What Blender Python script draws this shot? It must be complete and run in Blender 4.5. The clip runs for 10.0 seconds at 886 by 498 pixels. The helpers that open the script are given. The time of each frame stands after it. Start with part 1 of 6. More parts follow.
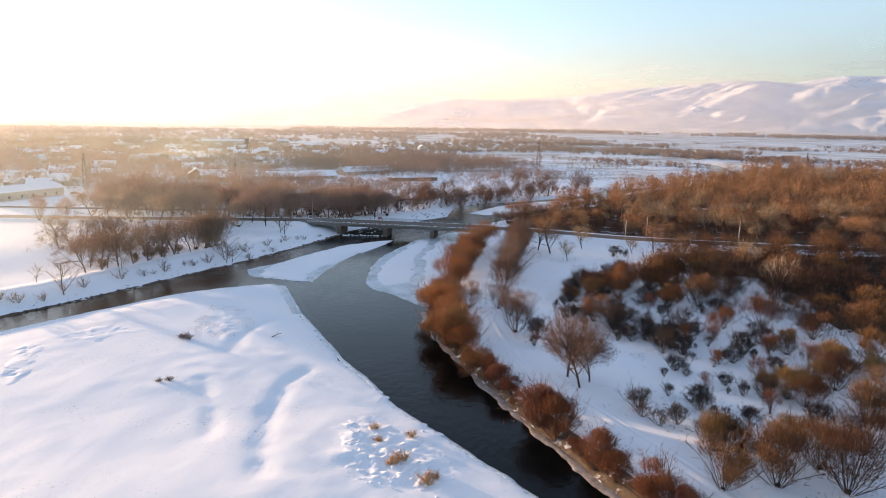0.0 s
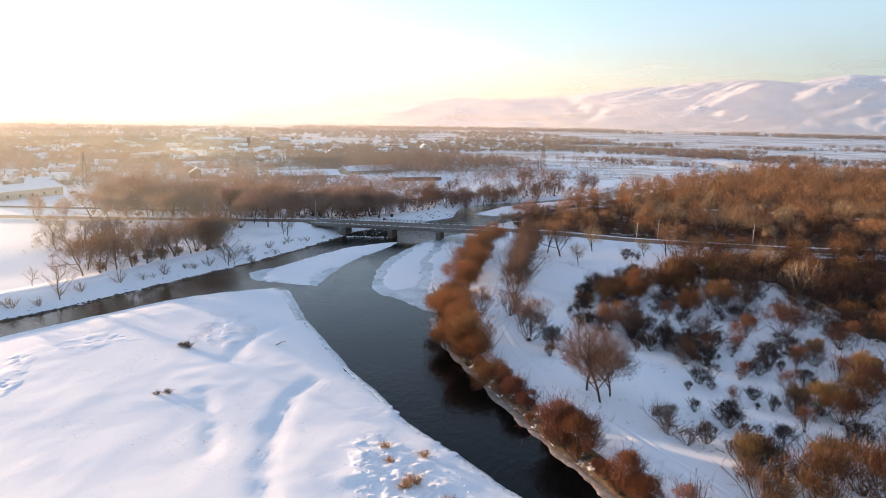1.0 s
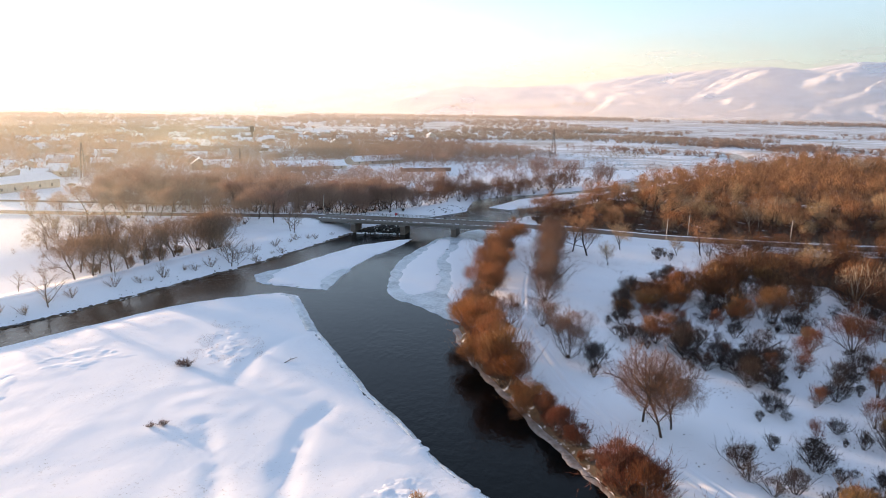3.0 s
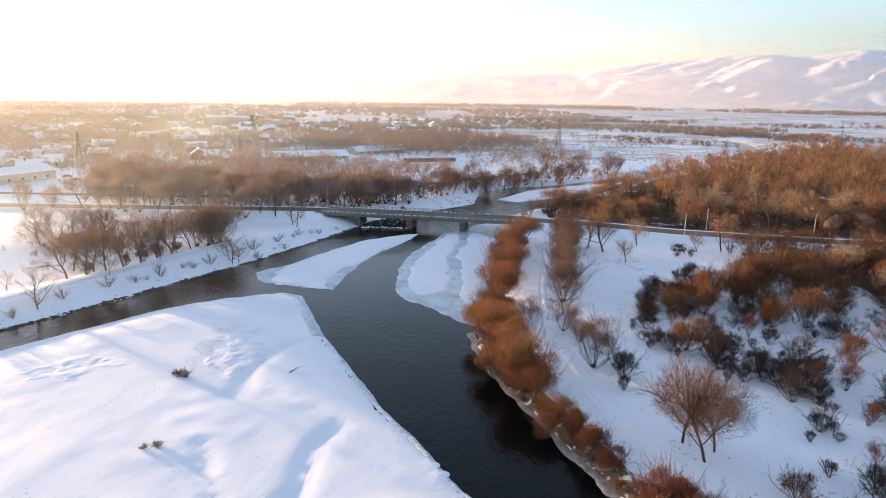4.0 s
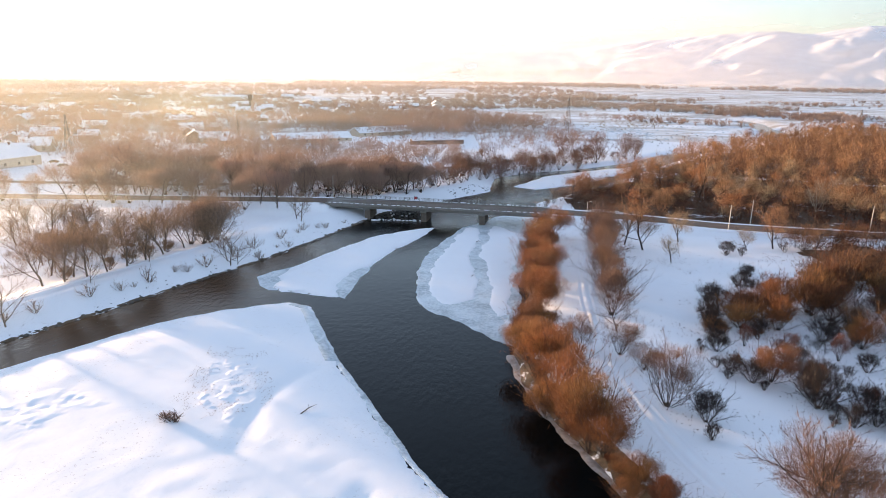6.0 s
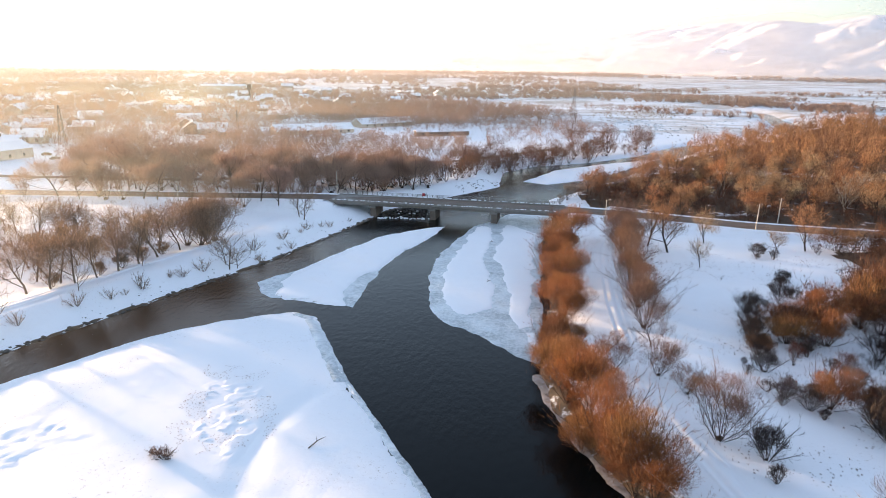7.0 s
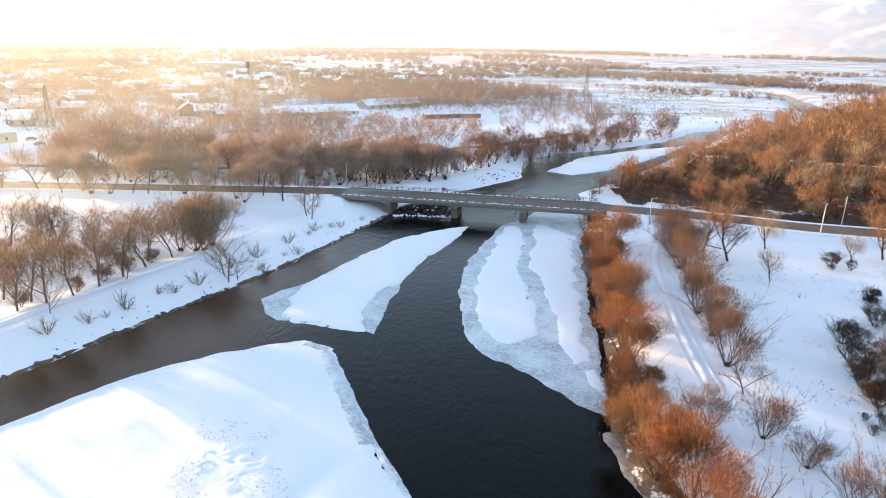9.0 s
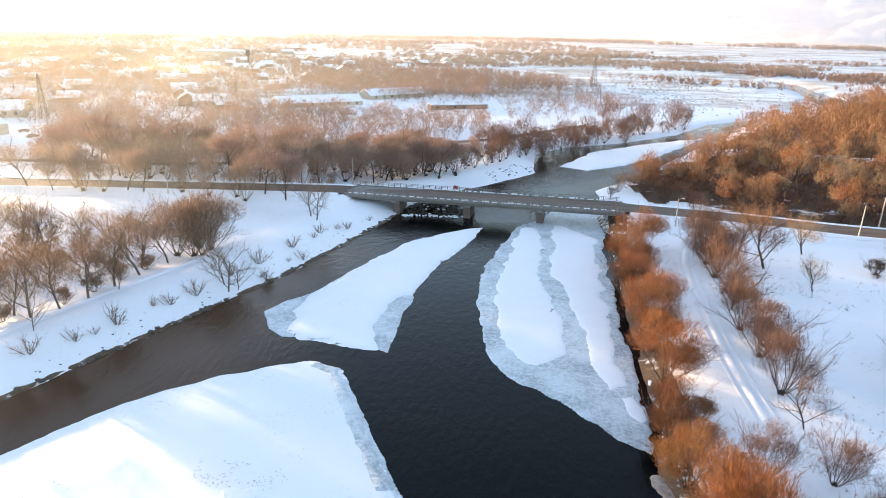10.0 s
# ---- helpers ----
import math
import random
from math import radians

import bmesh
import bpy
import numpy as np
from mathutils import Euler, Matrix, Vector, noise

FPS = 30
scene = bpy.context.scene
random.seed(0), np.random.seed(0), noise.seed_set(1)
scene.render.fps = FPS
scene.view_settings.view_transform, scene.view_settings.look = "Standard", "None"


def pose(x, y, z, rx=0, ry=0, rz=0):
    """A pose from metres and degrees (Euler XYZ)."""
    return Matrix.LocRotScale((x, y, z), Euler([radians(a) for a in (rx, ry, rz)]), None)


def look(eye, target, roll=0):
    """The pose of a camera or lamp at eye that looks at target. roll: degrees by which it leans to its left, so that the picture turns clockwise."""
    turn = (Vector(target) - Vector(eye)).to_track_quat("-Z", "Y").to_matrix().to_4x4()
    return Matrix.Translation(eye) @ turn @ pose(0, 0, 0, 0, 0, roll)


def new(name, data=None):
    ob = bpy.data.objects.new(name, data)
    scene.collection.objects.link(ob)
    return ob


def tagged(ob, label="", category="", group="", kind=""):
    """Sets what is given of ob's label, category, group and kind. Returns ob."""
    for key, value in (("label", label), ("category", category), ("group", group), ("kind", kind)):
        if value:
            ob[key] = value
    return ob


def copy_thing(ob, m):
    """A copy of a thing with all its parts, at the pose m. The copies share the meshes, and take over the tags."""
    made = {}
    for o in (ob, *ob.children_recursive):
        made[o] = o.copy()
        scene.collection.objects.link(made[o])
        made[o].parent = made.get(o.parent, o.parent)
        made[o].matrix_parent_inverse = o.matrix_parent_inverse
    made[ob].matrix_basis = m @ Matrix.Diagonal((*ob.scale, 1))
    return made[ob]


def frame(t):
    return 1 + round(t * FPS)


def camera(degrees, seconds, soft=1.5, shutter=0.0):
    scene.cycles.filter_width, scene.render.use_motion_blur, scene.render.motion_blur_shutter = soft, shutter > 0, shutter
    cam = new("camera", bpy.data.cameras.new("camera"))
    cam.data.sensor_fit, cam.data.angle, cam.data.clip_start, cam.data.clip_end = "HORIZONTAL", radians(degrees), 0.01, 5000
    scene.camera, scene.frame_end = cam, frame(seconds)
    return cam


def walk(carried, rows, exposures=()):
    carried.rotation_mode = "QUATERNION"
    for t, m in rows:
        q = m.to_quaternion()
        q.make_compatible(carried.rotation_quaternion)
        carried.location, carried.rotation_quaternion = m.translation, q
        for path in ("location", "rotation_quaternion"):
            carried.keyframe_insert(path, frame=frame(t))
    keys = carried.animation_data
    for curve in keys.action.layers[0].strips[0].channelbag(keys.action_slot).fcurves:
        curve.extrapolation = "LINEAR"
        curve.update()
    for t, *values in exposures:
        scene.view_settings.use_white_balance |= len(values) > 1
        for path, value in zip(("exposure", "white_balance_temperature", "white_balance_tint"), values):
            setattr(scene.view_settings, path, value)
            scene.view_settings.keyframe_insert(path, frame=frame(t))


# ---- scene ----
# ================= camera and its way =================
cam = camera(67.0, 10.0, soft=0.5)
PATH = [
    (0, (-1.39, 3.766, 43.27), (-1.475, 5.729, 42.896), 0.8),
    (0.5, (-2.353, 6.399, 43.284), (-2.44, 8.362, 42.909), 0.8),
    (1, (-3.46, 9.334, 43.43), (-3.549, 11.296, 43.052), 0.9),
    (1.5, (-4.571, 12.497, 43.438), (-4.663, 14.458, 43.056), 0.9),
    (2, (-5.726, 15.866, 43.535), (-5.821, 17.826, 43.147), 0.8),
    (2.5, (-7.065, 19.446, 43.609), (-7.162, 21.403, 43.211), 0.8),
    (4, (-11.397, 31.702, 43.87), (-11.497, 33.65, 43.426), 0.8),
    (4.5, (-12.955, 36.202, 43.955), (-13.055, 38.145, 43.494), 0.7),
    (5, (-14.639, 40.884, 44.056), (-14.738, 42.824, 43.58), 0.7),
    (5.5, (-16.48, 45.778, 44.181), (-16.576, 47.715, 43.691), 0.7),
    (7, (-21.82, 61.103, 44.554), (-21.913, 63.028, 44.02), 0.8),
    (7.5, (-23.658, 66.1, 44.731), (-23.75, 68.021, 44.183), 0.9),
    (8, (-25.453, 71.223, 44.785), (-25.542, 73.14, 44.222), 0.9),
    (8.5, (-27.174, 76.243, 44.898), (-27.264, 78.155, 44.319), 1.0),
    (9, (-28.955, 81.202, 45.019), (-29.045, 83.109, 44.424), 1.0),
    (9.5, (-30.681, 86.082, 45.142), (-30.771, 87.984, 44.531), 1.1),
    (10, (-32.407, 90.99, 45.302), (-32.497, 92.887, 44.675), 1.1),
]
walk(cam, [(t, look(eye, target, roll)) for t, eye, target, roll in PATH],
     exposures=[(0, 1.58, 6540, 12), (4.5, 1.82, 6560, 12), (7, 2.1, 6650, 10), (10, 2.42, 6650, 7)])

# ================= sky and sun =================
SUN_AZ = radians(-56)      # bearing from +y, to the left
SUN_EL = radians(4.9)
world = bpy.data.worlds.new("winter_sky")
scene.world = world
world.use_nodes = True
wn = world.node_tree
sky = wn.nodes.new("ShaderNodeTexSky")
sky.sky_type = "NISHITA"
sky.sun_disc = False
sky.sun_elevation, sky.sun_rotation = SUN_EL, SUN_AZ
sky.air_density, sky.dust_density, sky.ozone_density = 1.0, 0.8, 3.2
haze = wn.nodes.new("ShaderNodeHueSaturation")
haze.inputs["Saturation"].default_value = 0.62
wn.links.new(sky.outputs[0], haze.inputs["Color"])
wn.links.new(haze.outputs[0], wn.nodes["Background"].inputs[0])
wn.nodes["Background"].inputs[1].default_value = 0.17
sun_data = bpy.data.lights.new("sun", "SUN")
sun_data.energy, sun_data.angle, sun_data.color = 4.3, radians(1.5), (1.0, 0.66, 0.39)
sun_dir = Vector((math.sin(SUN_AZ) * math.cos(SUN_EL), math.cos(SUN_AZ) * math.cos(SUN_EL), math.sin(SUN_EL)))
sun = new("sun", sun_data)
sun.matrix_world = look((0, 0, 0), tuple(-sun_dir))


# ================= materials =================
class Nodes:
    """A node material in a few words."""

    def __init__(self, name, rough=0.8):
        self.mat = bpy.data.materials.new(name)
        self.mat.use_nodes = True
        self.tree = self.mat.node_tree
        self.bsdf = self.tree.nodes["Principled BSDF"]
        self.bsdf.inputs["Roughness"].default_value = rough
        self.geo = self.tree.nodes.new("ShaderNodeNewGeometry")

    def node(self, kind, **sets):
        n = self.tree.nodes.new(kind)
        for k, v in sets.items():
            n.inputs[k.replace("_", " ")].default_value = v
        return n

    def link(self, a, b):
        self.tree.links.new(a, b)

    def noise(self, scale, detail=4.0, rough=0.55, at=None, stretch=None):
        n = self.node("ShaderNodeTexNoise", Scale=scale, Detail=detail, Roughness=rough)
        src = at or self.geo.outputs["Position"]
        if stretch:
            m = self.node("ShaderNodeMapping", Scale=stretch)
            self.link(src, m.inputs[0])
            src = m.outputs[0]
        self.link(src, n.inputs["Vector"])
        return n.outputs["Fac"]

    def ramp(self, fac, *stops):
        r = self.tree.nodes.new("ShaderNodeValToRGB")
        e = r.color_ramp.elements
        while len(e) < len(stops):
            e.new(0.5)
        for el, (p, c) in zip(e, stops):
            el.position, el.color = p, (*c, 1) if len(c) == 3 else c
        self.link(fac, r.inputs[0])
        return r.outputs[0]

    def mix(self, fac, a, b):
        m = self.tree.nodes.new("ShaderNodeMix")
        m.data_type = "RGBA"
        for sock, v in ((m.inputs[0], fac), (m.inputs[6], a), (m.inputs[7], b)):
            if isinstance(v, (int, float)):
                sock.default_value = v
            elif isinstance(v, tuple):
                sock.default_value = (*v, 1)
            else:
                self.link(v, sock)
        return m.outputs[2]

    def math(self, op, a, b=0.0):
        m = self.tree.nodes.new("ShaderNodeMath")
        m.operation = op
        for sock, v in zip(m.inputs, (a, b)):
            if isinstance(v, (int, float)):
                sock.default_value = v
            else:
                self.link(v, sock)
        return m.outputs[0]

    def color(self, c):
        if isinstance(c, tuple):
            self.bsdf.inputs["Base Color"].default_value = (*c, 1)
        else:
            self.link(c, self.bsdf.inputs["Base Color"])
        return self

    def bump(self, height, strength=0.4, distance=0.1):
        b = self.node("ShaderNodeBump", Strength=strength, Distance=distance)
        self.link(height, b.inputs["Height"])
        self.link(b.outputs[0], self.bsdf.inputs["Normal"])
        return self


def grey(v):
    return (v, v, v)


def snow_material(name, specks=0.0, soil=True):
    m = Nodes(name, 0.7)
    big, fine = m.noise(0.05, 5), m.noise(2.2, 6, 0.65)
    col = m.mix(m.ramp(big, (0.3, grey(0)), (0.7, grey(1))), (0.85, 0.87, 0.91), (0.91, 0.91, 0.93))
    if specks:
        a = m.ramp(m.noise(1.9, 6, 0.8), (0.57, grey(0)), (0.69, grey(1)))
        b = m.ramp(m.noise(0.07, 3, 0.6), (0.48, grey(0)), (0.62, grey(1)))
        col = m.mix(m.math("MULTIPLY", m.math("MULTIPLY", a, b), specks), col, (0.24, 0.19, 0.13))
    if soil:
        sep = m.node("ShaderNodeSeparateXYZ")
        m.link(m.geo.outputs["Normal"], sep.inputs[0])
        bare = m.math("MULTIPLY", m.ramp(sep.outputs[2], (0.78, grey(1)), (0.90, grey(0))),
                      m.ramp(m.noise(0.9, 4), (0.42, grey(0)), (0.55, grey(1))))
        col = m.mix(bare, col, (0.13, 0.095, 0.065))
    if specks:
        at = m.node("ShaderNodeSeparateXYZ")
        m.link(m.geo.outputs["Position"], at.inputs[0])
        beyond = m.math("MULTIPLY", m.math("GREATER_THAN", at.outputs[1], 520.0), m.math("LESS_THAN", at.outputs[1], 3000.0))
        stubble = m.ramp(m.noise(0.016, 7, 0.78, stretch=(0.55, 1.0, 1)), (0.44, grey(0)), (0.60, grey(0.85)))
        col = m.mix(m.math("MULTIPLY", beyond, stubble), col, (0.36, 0.29, 0.22))
    m.color(col)
    h = m.math("ADD", m.math("MULTIPLY", m.noise(0.45, 4), 1.0), m.math("MULTIPLY", fine, 0.25))
    m.bump(h, 0.25, 0.2)
    return m.mat


def plain_material(name, base, rough=0.8, spread=0.25, scale=1.5, bump=0.3, metal=0.0, stretch=None):
    m = Nodes(name, rough)
    lo, hi = (tuple(max(0, c * k) for c in base) for k in (1 - spread, 1 + spread))
    n = m.noise(scale, 6, 0.65, stretch=stretch)
    big = m.noise(scale * 0.15, 3)
    col = m.mix(m.ramp(n, (0.3, grey(0)), (0.7, grey(1))), lo, hi)
    col = m.mix(m.math("MULTIPLY", big, 0.5), col, tuple(c * 0.7 for c in base))
    m.color(col)
    m.bsdf.inputs["Metallic"].default_value = metal
    if bump:
        m.bump(n, bump, 0.05)
    return m.mat


def twig_material(name, tones, patch=0.11, crown_shade=0.8):
    """Bare twigs: a hue for each tree, another for each patch of the wood; near-black ones mixed in at random for shade
    inside the crown.
    """
    m = Nodes(name, 0.75)
    info = m.tree.nodes.new("ShaderNodeObjectInfo")
    per = m.math("FRACT", m.math("ADD", m.math("MULTIPLY", info.outputs["Random"], 0.8), m.noise(patch, 2, 0.5)))
    col = m.ramp(per, *[(i / (len(tones) - 1), tuple(v * (1 + 0.5 * crown_shade) for v in c)) for i, c in enumerate(tones)])
    share = m.ramp(m.geo.outputs["Random Per Island"], (0.35, grey(0)), (0.62, grey(crown_shade)))
    col = m.mix(share, col, tuple(c * 0.16 for c in tones[0]))
    m.color(col)
    round_off = m.tree.nodes.new("ShaderNodeBsdfTranslucent")      # a flat sliver stands for a round twig, lit from both sides
    m.link(col, round_off.inputs["Color"])
    both = m.tree.nodes.new("ShaderNodeMixShader")
    both.inputs[0].default_value = 0.18
    m.link(m.bsdf.outputs[0], both.inputs[1])
    m.link(round_off.outputs[0], both.inputs[2])
    m.link(both.outputs[0], m.tree.nodes["Material Output"].inputs["Surface"])
    return m.mat


SNOW = snow_material("snow", specks=0.75)
ROOF_SNOW = snow_material("roof_snow", soil=False)
ICE_SNOW = snow_material("snow_on_ice", soil=False)


def ice_material():
    """Refrozen river ice: dark clear sheets, frosted patches, pale pressure lines between plates."""
    m = Nodes("river_ice", 0.35)
    n = m.ramp(m.noise(0.16, 6, 0.68), (0.40, grey(0)), (0.60, grey(1)))
    f = m.ramp(m.noise(1.6, 6, 0.72), (0.44, grey(0)), (0.60, grey(1)))
    col = m.mix(n, (0.30, 0.36, 0.40), (0.60, 0.67, 0.72))
    col = m.mix(m.math("MULTIPLY", f, 0.6), col, (0.76, 0.80, 0.84))
    bent = m.node("ShaderNodeVectorMath")
    bent.operation = "ADD"
    warp = m.node("ShaderNodeTexNoise", Scale=0.5, Detail=3.0)
    m.link(m.geo.outputs["Position"], warp.inputs["Vector"])
    m.link(m.geo.outputs["Position"], bent.inputs[0])
    m.link(warp.outputs["Color"], bent.inputs[1])
    plates = m.node("ShaderNodeTexVoronoi", Scale=0.42)
    plates.feature = "DISTANCE_TO_EDGE"
    m.link(bent.outputs[0], plates.inputs["Vector"])
    seam = m.ramp(plates.outputs["Distance"], (0.015, grey(1)), (0.07, grey(0)))
    broken = m.ramp(m.noise(0.22, 4, 0.7), (0.48, grey(0)), (0.62, grey(1)))
    seam = m.math("MULTIPLY", seam, broken)
    col = m.mix(m.math("MULTIPLY", seam, 0.6), col, (0.84, 0.86, 0.88))
    m.color(col)
    m.bump(m.math("ADD", f, seam), 0.5, 0.06)
    return m.mat


def shore_ice_material():
    m = Nodes("shore_ice", 0.5)
    n = m.ramp(m.noise(0.8, 6, 0.7), (0.35, grey(0)), (0.65, grey(1)))
    m.color(m.mix(n, (0.17, 0.13, 0.105), (0.43, 0.385, 0.36)))
    m.bump(n, 0.5, 0.08)
    return m.mat


def water_material():
    m = Nodes("river_water", 0.06)
    murk = m.ramp(m.noise(0.03, 3), (0.35, grey(0)), (0.65, grey(1)))
    side = m.node("ShaderNodeSeparateXYZ")
    m.link(m.geo.outputs["Position"], side.inputs[0])
    # browner towards the left channel
    left_brown = m.ramp(m.math("ADD", m.math("MULTIPLY", side.outputs[0], -0.012), m.math("MULTIPLY", murk, 0.12)), (0.62, grey(0)), (0.85, grey(1)))
    deep = m.mix(murk, (0.0016, 0.003, 0.0036), (0.003, 0.0042, 0.0044))
    m.color(m.mix(left_brown, deep, (0.07, 0.037, 0.019)))
    m.bsdf.inputs["IOR"].default_value = 1.33
    m.bsdf.inputs["Specular IOR Level"].default_value = 0.17
    w = m.noise(1.1, 4, 0.6, stretch=(1.0, 0.45, 1.0))
    calm = m.ramp(m.noise(0.035, 2), (0.38, grey(0.4)), (0.6, grey(1)))
    shallow = m.ramp(m.math("MULTIPLY", side.outputs[1], 0.001), (0.165, grey(0.35)), (0.235, grey(1)))
    calm = m.math("MULTIPLY", calm, shallow)
    m.bump(m.math("MULTIPLY", w, calm), 0.8, 0.3)
    return m.mat



def soil_material():
    m = Nodes("bank_soil", 0.9)
    n = m.noise(1.2, 6, 0.7)
    earth = m.mix(m.ramp(n, (0.3, grey(0)), (0.7, grey(1))), (0.055, 0.038, 0.025), (0.16, 0.105, 0.06))
    m.color(m.mix(m.ramp(m.noise(0.55, 5, 0.7), (0.56, grey(0)), (0.66, grey(1))), earth, (0.80, 0.80, 0.82)))
    m.bump(n, 0.8, 0.2)
    return m.mat


SOIL = soil_material()
ICE, SHORE_ICE, WATER = ice_material(), shore_ice_material(), water_material()
ASPHALT = plain_material("worn_road", (0.125, 0.083, 0.058), 0.7, 0.4, 0.5, 0.2, stretch=(0.15, 1.2, 1))
CONCRETE = plain_material("weathered_concrete", (0.24, 0.22, 0.20), 0.85, 0.3, 1.2)
PALE_CONCRETE = plain_material("pale_concrete", (0.40, 0.375, 0.35), 0.85, 0.25, 1.0)
PIER_STONE = plain_material("brown_pier_concrete", (0.19, 0.15, 0.12), 0.85, 0.35, 0.8)
ROCK = plain_material("river_rock", (0.09, 0.08, 0.07), 0.8, 0.5, 1.6, 0.6)
IRON = plain_material("rusty_iron", (0.10, 0.08, 0.065), 0.6, 0.4, 3.0, 0.1, 0.4)
STEEL = plain_material("grey_steel", (0.30, 0.30, 0.30), 0.5, 0.2, 3.0, 0.0, 0.6)
GREY_BARK = plain_material("grey_bark", (0.15, 0.115, 0.09), 0.9, 0.4, 3.0, 0.4)
POLE = plain_material("pale_pole", (0.50, 0.45, 0.38), 0.8, 0.2, 3.0, 0.1)
RED = plain_material("red_paint", (0.42, 0.04, 0.05), 0.5, 0.2, 4.0, 0.0)
BARK = plain_material("dark_bark", (0.055, 0.04, 0.032), 0.9, 0.4, 3.0, 0.4)
PALE_BARK = plain_material("pale_bark", (0.42, 0.36, 0.28), 0.85, 0.3, 3.0, 0.3)
PLASTER = plain_material("house_plaster", (0.50, 0.43, 0.35), 0.85, 0.2, 0.6, 0.1)
BRICK_WALL = plain_material("brown_brick", (0.19, 0.12, 0.09), 0.85, 0.25, 2.0, 0.2)
TIMBER = plain_material("old_timber", (0.16, 0.12, 0.09), 0.8, 0.35, 2.0, 0.2)
GLASS = plain_material("window_glass", (0.03, 0.035, 0.04), 0.08, 0.2, 1.0, 0.0)
STRAW = plain_material("dry_reeds", (0.36, 0.26, 0.13), 0.85, 0.35, 1.2, 0.2)
TW_ORANGE = twig_material("willow_twigs", [(0.300, 0.109, 0.030), (0.179, 0.074, 0.035), (0.337, 0.142, 0.040), (0.158, 0.056, 0.027), (0.316, 0.161, 0.055), (0.253, 0.078, 0.026)], 0.09)
TW_GOLD = twig_material("golden_twigs", [(0.24, 0.14, 0.045), (0.19, 0.115, 0.045), (0.28, 0.15, 0.045)])
TW_RED = twig_material("red_shrub_twigs", [(0.185, 0.055, 0.023), (0.150, 0.051, 0.030), (0.220, 0.077, 0.026)])
TW_GREY = twig_material("grey_twigs", [(0.307, 0.202, 0.130), (0.346, 0.226, 0.134), (0.269, 0.182, 0.125), (0.326, 0.216, 0.144)])
TW_PINK = twig_material("pale_twigs", [(0.165, 0.092, 0.066), (0.19, 0.105, 0.064), (0.14, 0.082, 0.064), (0.21, 0.105, 0.05)])
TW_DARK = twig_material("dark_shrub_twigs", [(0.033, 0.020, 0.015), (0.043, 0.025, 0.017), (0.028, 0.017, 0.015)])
TW_WOOD = twig_material("woodland_twigs", [(0.347, 0.149, 0.056), (0.183, 0.094, 0.051), (0.404, 0.207, 0.089), (0.212, 0.105, 0.053), (0.430, 0.320, 0.185), (0.319, 0.127, 0.047), (0.356, 0.224, 0.127)], 0.075)
# rust tones kept dark, so the thicket's shade is part of the colour
TW_RUST_SHADE = twig_material("shaded_rust_twigs", [(0.13, 0.041, 0.014), (0.06, 0.024, 0.012), (0.17, 0.065, 0.019), (0.085, 0.031, 0.014), (0.20, 0.095, 0.029), (0.12, 0.056, 0.032)], 0.07)
TW_PALE = twig_material("pale_poplar_twigs", [(0.40, 0.30, 0.20), (0.34, 0.25, 0.17), (0.44, 0.34, 0.24)])
TW_STRAW = twig_material("dry_grass_blades", [(0.46, 0.25, 0.09), (0.38, 0.20, 0.08), (0.50, 0.30, 0.13)])
TW_TOWN = twig_material("garden_twigs", [(0.367, 0.244, 0.184), (0.275, 0.179, 0.133), (0.388, 0.254, 0.178), (0.326, 0.197, 0.153)], 0.04, 0.5)


# ================= mesh helpers =================
def mesh_from(name, verts, faces, material, smooth=False):
    """A mesh from arrays; faces is an array of n x 3 or n x 4 indices."""
    verts, faces = np.asarray(verts, np.float32), np.asarray(faces, np.int32)
    me = bpy.data.meshes.new(name)
    k = faces.shape[1]
    me.vertices.add(len(verts))
    me.vertices.foreach_set("co", verts.ravel())
    me.loops.add(faces.size)
    me.loops.foreach_set("vertex_index", faces.ravel())
    me.polygons.add(len(faces))
    me.polygons.foreach_set("loop_start", np.arange(0, faces.size, k, dtype=np.int32))
    me.polygons.foreach_set("use_smooth", np.full(len(faces), smooth))
    me.update(calc_edges=True)
    if material:
        me.materials.append(material)
    return me


def part_mesh(name, me, parent, label=""):
    ob = new(name, me)
    ob.parent = parent
    return tagged(ob, label) if label else ob


def part(name, bm, material, parent, label=""):
    me = bpy.data.meshes.new(name)
    bm.to_mesh(me)
    bm.free()
    me.materials.append(material)
    return part_mesh(name, me, parent, label)


def box(bm, x0, x1, y0, y1, z0, z1, bevel=0.0, turn=None):
    made = bmesh.ops.create_cube(bm, size=1.0)["verts"]
    m = Matrix.Translation(((x0 + x1) / 2, (y0 + y1) / 2, (z0 + z1) / 2)) @ Matrix.Diagonal((x1 - x0, y1 - y0, z1 - z0, 1))
    bmesh.ops.transform(bm, matrix=(turn or Matrix()) @ m, verts=made)
    if bevel:
        edges = list({e for v in made for e in v.link_edges})
        bmesh.ops.bevel(bm, geom=edges, offset=bevel, segments=1, affect="EDGES")
    return bm


def rod(bm, a, b, r0, r1=None, sides=6):
    """A tapered bar from a to b."""
    a, b = Vector(a), Vector(b)
    way = b - a
    made = bmesh.ops.create_cone(bm, cap_ends=True, segments=sides, radius1=r0, radius2=r1 or r0, depth=way.length)["verts"]
    m = Matrix.Translation((a + b) / 2) @ way.to_track_quat("Z", "Y").to_matrix().to_4x4()
    bmesh.ops.transform(bm, matrix=m, verts=made)
    return bm


